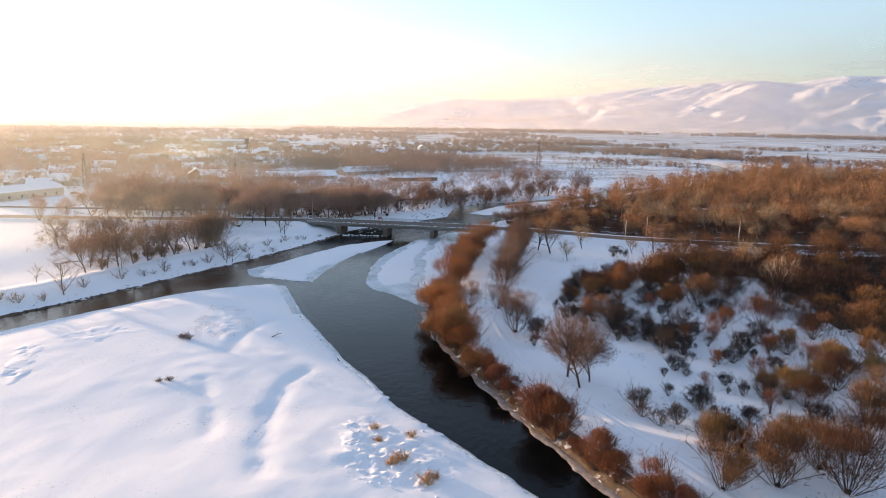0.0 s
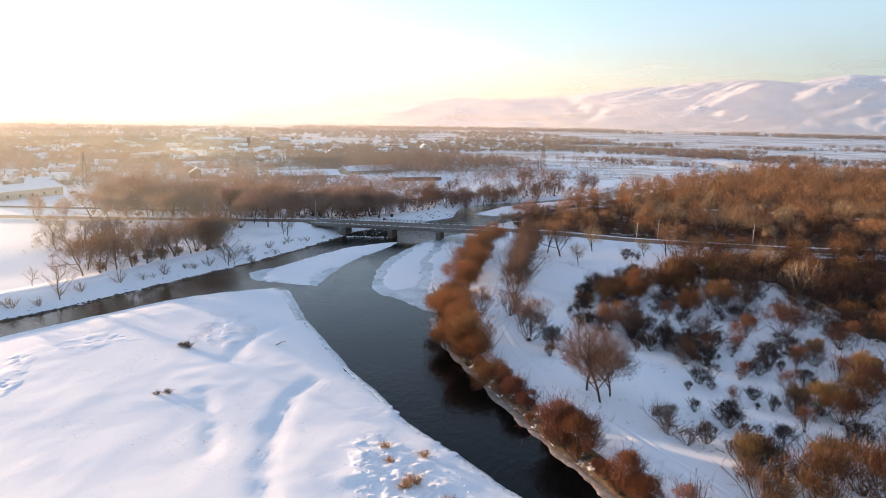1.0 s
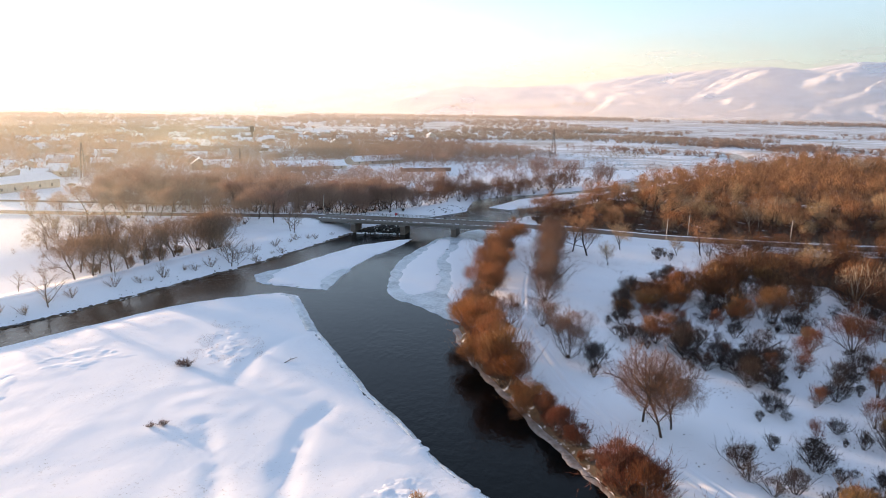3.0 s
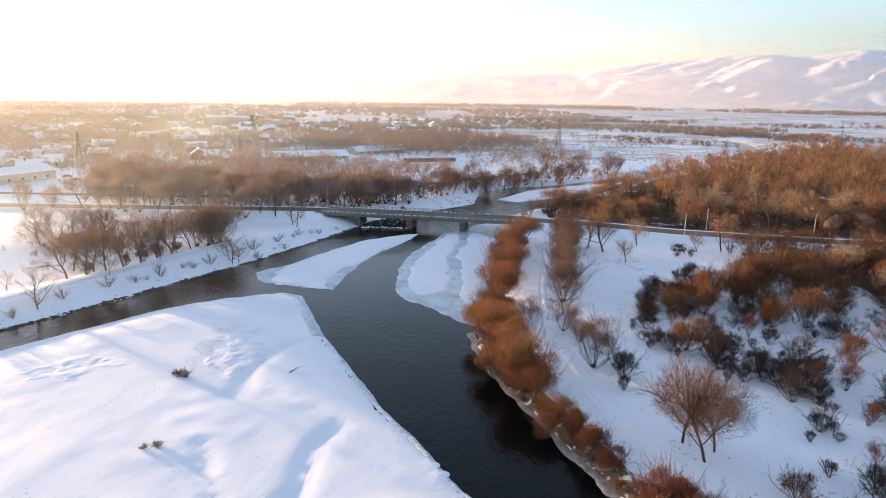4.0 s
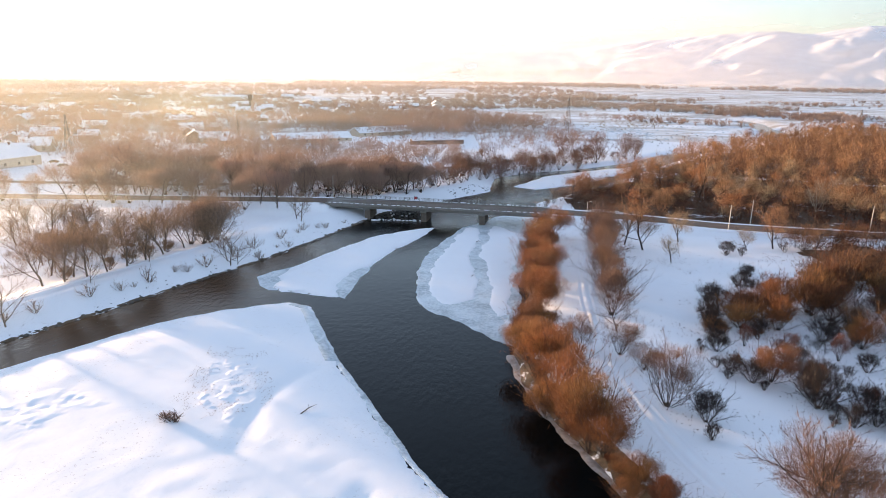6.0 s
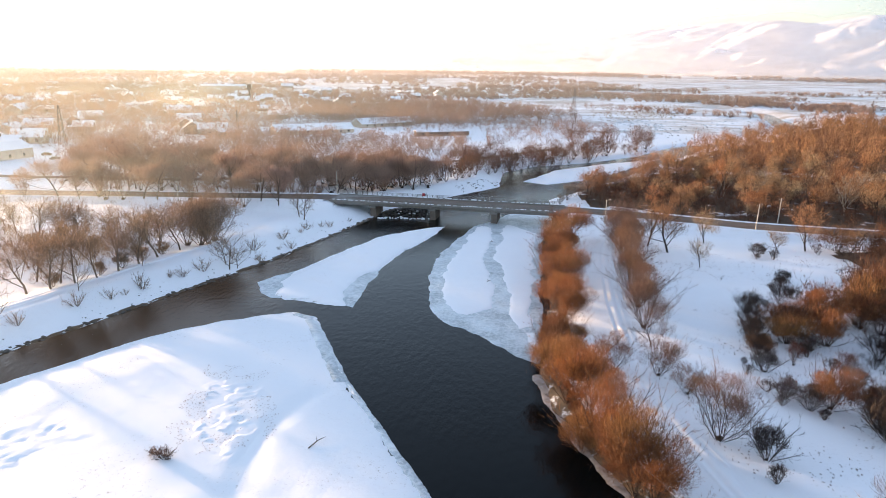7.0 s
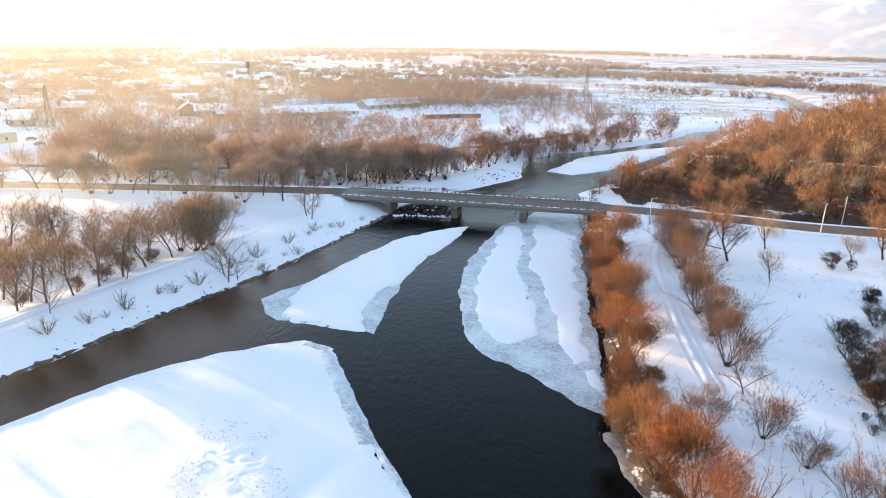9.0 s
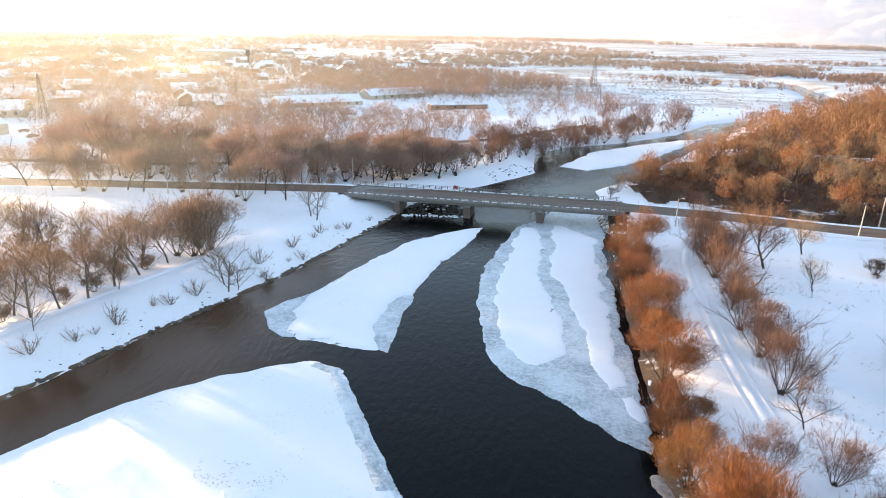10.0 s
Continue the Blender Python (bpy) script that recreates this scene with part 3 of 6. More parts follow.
road = tagged(new("road", strip("road", ROAD, [(-4.4, 0.0), (-2, 0.06), (0, 0.1), (2, 0.06), (4.4, 0.0)], road_height, ASPHALT, 3.0)), "brown-grey wet road with salt and slush", "road", kind="structure")
for side in (-1, 1):
    ridge_snow = [(side * o, r) for o, r in ((4.1, -0.05), (4.4, 0.12), (4.8, 0.2), (5.3, 0.14), (6.0, -0.3))]
    if side > 0:
        ridge_snow = ridge_snow[::-1]
    for piece in (ROAD[:7] + [(-66, 261.5)], [(5, 250.5)] + ROAD[10:]):
        tagged(new("road_verge", strip("road_verge", piece, ridge_snow, road_height, ROOF_SNOW, 2.5)), "ploughed snow ridge along the road", "snow", kind="structure")

tagged(new("service_road", strip("service_road", SERVICE, [(-2.4, 0.02), (-1.2, 0.1), (0, 0.12), (1.2, 0.1), (2.4, 0.02)], lambda x, y: ground_z(x, y) + 0.15, ASPHALT, 2.5)), "narrow brown side road behind the roadside trees", "road", kind="structure")
tagged(new("bank_soil", strip("bank_soil", RIGHT_BANK[0:19], [(0.9, 0.02), (0.2, 0.06), (-0.5, 0.07), (-1.2, 0.08), (-1.9, 0.07), (-2.6, 0.05), (-3.4, -0.06)], lambda x, y: np.maximum(ground_z(x, y), -0.12), SOIL, 0.8)),
       "brown frozen bank with dry grass and scraps of snow", "river bank", kind="structure")
tagged(new("bank_soil", strip("bank_soil", LEFT_BANK[17:31], [(0.35, -0.02), (0.1, 0.05), (-0.2, 0.07), (-0.55, 0.0), (-0.8, -0.08)], lambda x, y: np.maximum(ground_z(x, y), -0.1) + 0.10 * waves(x, y, 2.2, 37), SOIL, 0.7)),
       "dark undercut edge of the snowy river bank", "river bank", kind="structure")
RUT = [(-1.5, 0.02), (-1.15, 0.1), (-0.95, 0.0), (-0.6, 0.0), (-0.45, 0.12), (0, 0.15), (0.45, 0.12), (0.6, 0.0), (0.95, 0.0), (1.15, 0.1), (1.5, 0.02)]
tagged(new("track", strip("track", TRACK_RIGHT, RUT, lambda x, y: ground_z(x, y) + 0.02, ROOF_SNOW, 0.8)), "snowy vehicle track with two wheel ruts", "track", kind="structure")
tagged(new("track", strip("track", TRACK_LEFT, RUT, lambda x, y: ground_z(x, y) + 0.02, ROOF_SNOW, 0.8)), "snowy vehicle track on the levee", "track", kind="structure")

AX, AY, TURN_B = -33.8, 256.8, math.atan2(-2.75, 18.2)     # middle pier and the bridge's bearing


def build_bridge():
    root = tagged(new("bridge"), "low concrete road bridge on wall piers with slush-covered deck", "bridge")
    root.matrix_world = pose(AX, AY, 0, 0, 0, math.degrees(TURN_B))
    u0, u1 = -31.5, 38.0
    part("deck", box(bmesh.new(), u0, u1, -5.2, 5.2, 4.15, 4.68, 0.05), CONCRETE, root)
    for v in (-4.2, -2.5, -0.8, 0.8, 2.5, 4.2):
        part("girder", box(bmesh.new(), u0 + 0.5, u1 - 0.5, v - 0.3, v + 0.3, 3.45, 4.148, 0.04), CONCRETE, root)
    for v in (-1, 1):
        part("kerb", box(bmesh.new(), u0, u1, min(v * 4.5, v * 5.15), max(v * 4.5, v * 5.15), 4.684, 4.86, 0.03), CONCRETE, root)
        part("fascia", box(bmesh.new(), u0, u1, min(v * 5.21, v * 5.36), max(v * 5.21, v * 5.36), 4.28, 4.80, 0.02), CONCRETE, root, "stained concrete edge beam")
        u = u0 + 0.8
        post_me = None
        while u < u1 - 0.2:
            if post_me is None:
                post_me = part("railing_post", box(bmesh.new(), -0.08, 0.08, -0.06, 0.06, 4.85, 5.85, 0.015), CONCRETE, root)
                post_me.location = (u, v * 5.0, 0)
            else:
                ob = part_mesh("railing_post", post_me.data, root)
                ob.location = (u, v * 5.0, 0)
            u += 1.6
        for z in (5.15, 5.48, 5.8):
            part("rail", rod(bmesh.new(), (u0 + 0.8, v * 5.0, z), (u1 - 0.8, v * 5.0, z), 0.05), CONCRETE, root, "weathered pale rail")
        rng = random.Random(4 + v)
        u = u0 + 1
        while u < u1 - 2:
            w = rng.uniform(0.4, 1.8)
            part("snow_lump", box(bmesh.new(), u, u + w, v * 4.85 - 0.2, v * 4.85 + 0.2, 4.84, 4.9 + rng.uniform(0.02, 0.28), 0.05), ROOF_SNOW, root, "lump of ploughed snow")
            u += w + rng.uniform(0.2, 1.1)
    for u in (-18.2, 0.0, 18.2):
        pier = part("pier", box(bmesh.new(), u - 0.9, u + 0.9, -3.6, 3.6, -1.5, 2.9, 0.12), PIER_STONE, root)
        part("pier_cap", box(bmesh.new(), u - 1.05, u + 1.05, -4.7, 4.7, 2.904, 3.44, 0.06), CONCRETE, pier)
    for u, s in ((u0, -1), (u1, 1)):
        part("abutment", box(bmesh.new(), min(u - s * 0.2, u + s * 1.4), max(u - s * 0.2, u + s * 1.4), -5.3, 5.3, -0.5, 4.14, 0.05), CONCRETE, root)
    return root


build_bridge()

# ================= trees and shrubs =================
def branch(rng, segs, p, way, length, rad, level, spec):
    """Grows one branch in short pieces and its side shoots."""
    pieces = spec["pieces"][level]
    p, way = np.array(p, float), np.array(way, float)
    way /= np.linalg.norm(way)
    knots = [p.copy()]
    for k in range(pieces):
        way = way + rng.normal(0, spec["bend"], 3) + np.array([0, 0, spec["up"][level]]) / pieces
        way /= np.linalg.norm(way)
        q = p + way * length / pieces
        segs.append((level, *p, *q, rad * (1 - 0.62 * k / pieces), rad * (1 - 0.62 * (k + 1) / pieces)))
        p = q
        knots.append(p.copy())
    if level >= spec["levels"]:
        return
    n = max(2, int(round(spec["kids"][level] * rng.uniform(0.8, 1.25))))
    knots = np.array(knots)
    ang0 = rng.uniform(0, 6.28)
    for k in range(n):
        s = spec["from"][level] + (1 - spec["from"][level]) * (k + rng.uniform(0, 1)) / n
        f = s * pieces
        i = min(int(f), pieces - 1)
        at = knots[i] + (knots[i + 1] - knots[i]) * (f - i)
        axis = knots[i + 1] - knots[i]
        axis /= np.linalg.norm(axis)
        side = np.cross(axis, [0.3, 0.1, 1.0])
        side /= np.linalg.norm(side) + 1e-9
        other = np.cross(axis, side)
        a = ang0 + k * 2.4 + rng.uniform(-0.4, 0.4)
        lean = radians(spec["lean"][level]) * rng.uniform(0.7, 1.3)
        d = axis * math.cos(lean) + (side * math.cos(a) + other * math.sin(a)) * math.sin(lean)
        branch(rng, segs, at, d, length * spec["short"][level] * rng.uniform(0.7, 1.2) * (1.15 - 0.45 * s), rad * spec["thin"][level] * (1.1 - 0.4 * s), level + 1, spec)


def skin(segs, least):
    """Three-sided tapered prisms for the wood."""
    s = np.array(segs, float)
    p, q, r0, r1 = s[:, 1:4], s[:, 4:7], np.maximum(s[:, 7], least), np.maximum(s[:, 8], least * 0.5)
    way = q - p
    way /= np.linalg.norm(way, axis=1, keepdims=True) + 1e-9
    ref = np.where(np.abs(way[:, 2:3]) > 0.9, [[1.0, 0, 0]], [[0, 0, 1.0]])
    u = np.cross(way, ref)
    u /= np.linalg.norm(u, axis=1, keepdims=True) + 1e-9
    v = np.cross(way, u)
    ring = [(math.cos(a), math.sin(a)) for a in (0.5, 2.594, 4.689)]
    lo = np.stack([p + r0[:, None] * (c * u + d * v) for c, d in ring], 1)
    hi = np.stack([q + r1[:, None] * (c * u + d * v) for c, d in ring], 1)
    verts = np.concatenate([lo, hi], 1).reshape(-1, 3)
    base = (np.arange(len(s)) * 6)[:, None]
    quads = np.array([[0, 1, 4], [0, 4, 3], [1, 2, 5], [1, 5, 4], [2, 0, 3], [2, 3, 5]])
    return verts, (base[:, None] + quads[None]).reshape(-1, 3)


def spikes(segs, least):
    """Three-sided spikes for thin branches."""
    s = np.array(segs, float)
    p, q, r = s[:, 1:4], s[:, 4:7], np.maximum(s[:, 7], least)
    way = q - p
    way /= np.linalg.norm(way, axis=1, keepdims=True) + 1e-9
    u = np.cross(way, [[0.31, 0.52, 0.79]])
    u /= np.linalg.norm(u, axis=1, keepdims=True) + 1e-9
    v = np.cross(way, u)
    lo = np.stack([p + r[:, None] * (c * u + d * v) for c, d in ((1, 0), (-0.5, 0.87), (-0.5, -0.87))], 1)
    verts = np.concatenate([lo, q[:, None]], 1).reshape(-1, 3)
    base = (np.arange(len(s)) * 4)[:, None, None]
    return verts, (base + np.array([[0, 1, 3], [1, 2, 3], [2, 0, 3]])[None]).reshape(-1, 3)


def twigs(rng, segs, n, length, cone, width):
    """Sprays of fine twigs along branches: n slivers to a piece."""
    s = np.repeat(np.array(segs, float), n, axis=0)
    p, q = s[:, 1:4], s[:, 4:7]
    m = len(s)
    axis = q - p
    axis /= np.linalg.norm(axis, axis=1, keepdims=True) + 1e-9
    at = p + (q - p) * rng.uniform(0.0, 1.0, (m, 1))
    way = axis * math.cos(cone) + rng.normal(0, math.sin(cone) * 0.75, (m, 3)) + np.array([0, 0, 0.22])
    way /= np.linalg.norm(way, axis=1, keepdims=True) + 1e-9
    size = length * rng.uniform(0.45, 1.2, (m, 1))
    side = np.cross(way, rng.normal(0, 1, (m, 3)))
    side /= np.linalg.norm(side, axis=1, keepdims=True) + 1e-9
    tip = at + way * size + rng.normal(0, 0.05, (m, 3)) * size
    verts = np.stack([at - side * width / 2, at + side * width / 2, tip], 1).reshape(-1, 3)
    return verts, np.arange(m * 3).reshape(-1, 3)


def dome(rng, n, height, radius, base, length, width, lobes=11, up=0.42):
    """A rounded crown of overlapping clumps of short sprigs that point outwards and up."""
    half = np.array([radius, radius, (height - base) * 0.5])
    heads = rng.normal(0, 1, (lobes, 3)) + np.array([0, 0, 0.2])
    heads /= np.linalg.norm(heads, axis=1, keepdims=True)
    heads *= rng.uniform(0.40, 0.74, (lobes, 1))
    swell = rng.uniform(0.26, 0.48, lobes)
    pick = rng.choice(lobes, n, p=swell ** 2 / (swell ** 2).sum())
    way = rng.normal(0, 1, (n, 3))
    way /= np.linalg.norm(way, axis=1, keepdims=True)
    r = rng.uniform(0.15, 1.0, n) ** 0.5
    at = (heads[pick] + way * (r * swell[pick])[:, None]) * half + np.array([0, 0, base + half[2]])
    aim = way * 0.55 + heads[pick] * 0.45 + np.array([0, 0, up]) + rng.normal(0, 0.5, (n, 3))
    aim /= np.linalg.norm(aim, axis=1, keepdims=True)
    size = length * rng.uniform(0.4, 1.25, (n, 1))
    side = np.cross(aim, rng.normal(0, 1, (n, 3)))
    side /= np.linalg.norm(side, axis=1, keepdims=True) + 1e-9
    side *= rng.uniform(0.5, 1.3, (n, 1))
    foot = at - aim * size * 0.6
    foot[:, 2] = np.maximum(foot[:, 2], 0.02)
    verts = np.stack([foot - side * width / 2, foot + side * width / 2, at + aim * size * 0.4], 1).reshape(-1, 3)
    return verts, np.arange(n * 3).reshape(-1, 3)


def stack(*pieces):
    verts, faces, n = [], [], 0
    for v, f in pieces:
        verts.append(v)
        faces.append(f + n)
        n += len(v)
    return np.concatenate(verts), np.concatenate(faces)


TREE = dict(levels=2, pieces=[4, 3, 2], bend=0.13, up=[0.05, 0.4, 0.3], kids=[10, 8], lean=[48, 40], short=[0.8, 0.5], thin=[0.40, 0.36])
TREE["from"] = [0.16, 0.2]
SHRUB = dict(levels=1, pieces=[3, 2], bend=0.17, up=[0.16, 0.22], kids=[9], lean=[32], short=[0.45], thin=[0.45])
SHRUB["from"] = [0.10]


def grow_tree(seed, height, width=1.0, kids=(10, 8), trunk=0.7):
    """Wood of a tree with one trunk: pieces with their level."""
    rng = np.random.RandomState(seed)
    spec = dict(TREE)
    spec["kids"] = list(kids)
    segs = []
    a, tilt = rng.uniform(0, 6.28), rng.uniform(0.02, 0.12)
    branch(rng, segs, (0, 0, -0.25), (tilt * math.cos(a), tilt * math.sin(a), 1), height * trunk, height * 0.019, 0, spec)
    out = np.array(segs)
    out[:, [1, 2, 4, 5]] *= width
    top = np.percentile(out[:, 6], 99.5) * 1.06
    out[:, [3, 6]] *= np.where(out[:, [3, 6]] > 0, height / top, 1)
    return out


def grow_shrub(seed, height, stems, fan=0.6, kids=9, width=1.0):
    """Wood of a many-stemmed willow or bush with a domed crown."""
    rng = np.random.RandomState(seed)
    spec = dict(SHRUB)
    spec["kids"] = [kids]
    segs = []
    for k in range(stems):
        a, r = k * 2.4 + rng.uniform(-0.5, 0.5), math.sqrt((k + 0.5) / stems)
        tilt = fan * r * rng.uniform(0.8, 1.2)
        o = (0.04 * height * r * math.cos(a), 0.04 * height * r * math.sin(a), -0.2)
        branch(rng, segs, o, (tilt * math.cos(a), tilt * math.sin(a), 1), 0.93 * height * rng.uniform(0.68, 1.05), 0.0055 * height, 0, spec)
    segs.append((0, 0, 0, -0.4, 0, 0, 0.05 * height, 0.06 * height, 0.04 * height))
    out = np.array(segs)
    out[:, [1, 2, 4, 5]] *= width
    return out


def make_plant(name, segs, bark, twig, n, length, width, label, category, group="", cone=0.62, seed=0, round_=0, fine=1.0):
    """A thing of trunk and crown: n twigs to each piece of its outer branches, and round_ more that fill out the crown."""
    rng = np.random.RandomState(seed + 7)
    n, round_ = max(2, int(n * 0.75)), int(round_ * 2.3 * fine)
    last = segs[:, 0].max()
    inner, outer = segs[segs[:, 0] < last], segs[segs[:, 0] == last]
    top = np.percentile(outer[:, 6], 97)
    reach = np.percentile(np.hypot(outer[:, 4], outer[:, 5]), 88)
    crown = [twigs(rng, outer, n, length * 0.8, cone, width)]
    high = inner[inner[:, 6] > 0.45 * top]
    if len(high):
        crown.append(twigs(rng, high, n, length * 0.8, cone, width))
    if round_:
        crown.append(dome(rng, round_, top, reach, top * (0.17 if last == 1 else 0.26), length * 0.72 / fine ** 0.3, width * 1.35 / fine ** 0.6, 16, 0.85))
    root = tagged(new(name), label, category, group)
    part_mesh("trunk", mesh_from("trunk", *stack(skin(inner, 0.035), spikes(outer[::2], 0.014)), bark), root)
    part_mesh("crown", mesh_from("crown", *stack(*crown), twig), root, "bare twigs")
    return root


def far_tree(seed, height, stems, kids, width, length, fan=0.6, n=3, up=0.6):
    """One light tree for joined woods."""
    rng = np.random.RandomState(seed)
    segs = grow_shrub(seed, height, stems, fan, kids)
    outer = segs[segs[:, 0] == 1][::2].copy()
    follow = segs[segs[:, 0] == 1][1::2]
    outer[:, 4:7] = follow[:len(outer), 4:7]
    stem = segs[segs[:, 0] == 0][:-1]
    first, end = stem[::3].copy(), stem[2::3]
    first[:, 4:7] = end[:len(first), 4:7]
    top, reach = np.percentile(outer[:, 6], 97), np.percentile(np.hypot(outer[:, 4], outer[:, 5]), 88)
    return stack(spikes(first, width * 0.6), twigs(rng, outer, 1, length * 0.7, 0.6, width * 0.8), dome(rng, int(stems * kids * n * 0.75) + 20, top, reach, top * 0.10, length * 0.6, width * 1.8, 8, up))


def plant_all(protos, spots, seed, size=(0.85, 1.15), sink=0.05):
    """Sets copies of the prototypes on the ground; the prototypes themselves take the first places."""
    rng = random.Random(seed)
    used = set()
    for k, spot in enumerate(spots):
        x, y = spot[:2]
        s = spot[2] if len(spot) > 2 else rng.uniform(*size)
        m = Matrix.Translation((x, y, gz(x, y) - sink)) @ Matrix.Rotation(rng.uniform(0, 6.28), 4, "Z") @ Matrix.Diagonal((s, s, s * rng.uniform(0.92, 1.08), 1))
        i = k % len(protos)
        if i not in used:
            protos[i].matrix_basis = m
            used.add(i)
        else:
            proto = protos[i]
            ob = copy_thing(proto, Matrix())
            ob.matrix_basis = m


def scatter(poly, step, seed, keep=1.0, clear=()):
    """Uneven points inside an outline, about step apart; clear: (line, distance) pairs to stay away from."""
    rng = np.random.RandomState(seed)
    px, py = np.array(poly, float).T
    gx, gy = np.meshgrid(np.arange(px.min(), px.max(), step), np.arange(py.min(), py.max(), step))
    gx = (gx + rng.uniform(-0.48, 0.48, gx.shape) * step).ravel()
    gy = (gy + rng.uniform(-0.48, 0.48, gy.shape) * step).ravel()
    _, ins = distance_to(poly, gx, gy)
    ok = ins & (rng.uniform(0, 1, gx.shape) < keep)
    for line, gap in clear:
        ok &= distance_to(line, gx, gy, False)[0] > gap
    return [(float(a), float(b)) for a, b in zip(gx[ok], gy[ok])]


# willows along the right bank
WILLOW_SPOTS = [(1.0, 206, 0.6), (-1.5, 183, 0.6), (-3.5, 160, 0.55), (-4.4, 148, 0.6), (2.6, 228, 1.15), (0.6, 219, 1.0), (-0.6, 211, 1.05), (-1.8, 203, 1.0), (-2.6, 195, 1.05), (-4.0, 187, 0.95), (-4.6, 180, 1.0), (-5.4, 172.5, 1.0), (-6.2, 165, 0.95),
                (-7.2, 158.5, 0.8), (-8.4, 151, 0.95), (-7.2, 144, 1.0), (-5.2, 138, 1.05), (-5.4, 131, 1.0), (-2.4, 127.5, 1.0), (-1.6, 121.8, 0.92), (0.6, 118.2, 0.55)]
protos = [make_plant("willow_tree", grow_shrub(s, 9.4, 14, (0.72, 0.9, 0.62, 0.82)[s - 1], 8), BARK, TW_ORANGE, 7, 0.95, 0.04,
                     "bare orange-brown willow in a dense row by the river", "willow", "willows on the bank", seed=s, round_=3100, fine=1.7) for s in (1, 2, 3, 4)]
rng = random.Random(3)
WILLOW_SPOTS += [(x + 2.0, y + 3.2, k * 0.6) for x, y, k in WILLOW_SPOTS[5:18:3]]
WILLOW_SPOTS += [(-0.8, 114.5, 0.5), (-3.2, 124.6, 0.7), (-6.8, 134.6, 0.75)]
plant_all(protos, [(x - 1.3 + rng.uniform(-0.7, 0.7), y - 0.4 + rng.uniform(-1.6, 1.6), k * rng.uniform(0.74, 1.12)) for x, y, k in WILLOW_SPOTS], 5)
RED_SPOTS = [(3.6, 113.5, 0.8), (5.4, 108.5, 1.0), (7.2, 105.8, 0.75), (10.6, 95.5, 1.35), (12.6, 91.6, 1.3), (11.4, 98.2, 1.0), (16.6, 83.6, 1.15), (18.6, 80.2, 0.9), (21.8, 75.4, 1.2), (23.8, 71, 1.0), (29, 62, 1.1)]
protos = [make_plant("shrub", grow_shrub(s, 5.0, 18, 0.95, 8), BARK, TW_RED, 5, 0.8, 0.028,
                     "bare reddish-brown shrub on the river bank", "shrub", "red shrubs on the bank", seed=s, round_=2200, fine=1.8) for s in (11, 12, 13)]
plant_all(protos, [(x - 1.8, y - 1.2, k * 1.12) for x, y, k in RED_SPOTS], 6)
protos = [make_plant("shrub", grow_shrub(s, 2.6, 12, 1.0, 6), BARK, TW_RED, 4, 0.6, 0.03,
                     "low reddish brush at the water's edge", "shrub", "bank brush", seed=s, round_=500) for s in (14, 15, 16)]
edge = finely(RIGHT_BANK[3:12], 2.6)
rng = random.Random(14)
plant_all(protos, [(x + rng.uniform(0.2, 2.6), y + rng.uniform(-1, 1), rng.uniform(0.55, 1.25)) for x, y in edge if rng.random() < 0.8], 61)

# trees between track and meadow
ROW_SPOTS = [(15.2, 226, 1.0), (13.4, 218, 0.95), (12.6, 210, 0.95), (11.2, 202, 0.9), (10.2, 194.5, 0.95), (9.0, 187, 0.8), (8.4, 178, 0.8), (7.2, 168, 0.85), (6.4, 160, 0.6)]
protos = [make_plant("willow_tree", grow_shrub(s, 11.0, 13, 0.72, 9), BARK, TW_PINK, 10, 1.4, 0.03,
                     "bare pale orange tree beside the snowy track", "tree", "trees beside the track", seed=s, round_=2600) for s in (21, 22, 23)]
protos += [make_plant("willow_tree", grow_tree(s, 10.0, 1.0, (11, 9)), BARK, TW_PINK, 9, 1.2, 0.03,
                      "bare pinkish tree with a dark trunk beside the snowy track", "tree", "trees beside the track", seed=s, round_=700) for s in (24, 25)]
plant_all(protos, [(x, y, k * 1.14) for x, y, k in ROW_SPOTS] + [(x + 1.8, y + 3.4, k * 0.7) for x, y, k in ROW_SPOTS[:8:2]], 7)
protos = [make_plant("tree", grow_shrub(s, 9.0, 12, 0.95, 10), BARK, TW_PINK, 12, 1.2, 0.026,
                     "small bare tree with spreading pinkish twigs in snow", "tree", "spreading small trees", seed=s, round_=2000, fine=1.5) for s in (31, 32)]
plant_all(protos, [(-1.6, 150.8, 0.72), (5.0, 150.0, 0.75), (7.8, 133.2, 1.1), (7.4, 144.5, 0.6)], 8)
protos = [make_plant("tree", grow_tree(s, 12.0, 1.0, (13, 11)), BARK, TW_PINK, 17, 1.2, 0.024,
                     "tall bare tree with fine twigs beside the track", "tree", "tall paired trees", seed=s, round_=2600, fine=1.5) for s in (41, 42)]
plant_all(protos, [(15.0, 109.6, 1.0), (16.4, 105.2, 1.02), (18.2, 107.6, 0.75)], 9)
protos = [make_plant("tree", grow_tree(s, 14.0, 1.1, (11, 10)), BARK, TW_WOOD, 10, 1.4, 0.034,
                     "large bare dark-limbed tree on the snowy meadow", "tree", "meadow trees", seed=s, round_=900) for s in (51, 52, 53)]
plant_all(protos, [(24.0, 216.3, 1.1), (35.5, 226, 0.75), (27.9, 204.6, 0.5), (50.6, 219, 0.55), (58, 221, 0.9), (20.5, 222, 0.9), (66, 217, 0.8), (75, 190, 0.85)], 10)

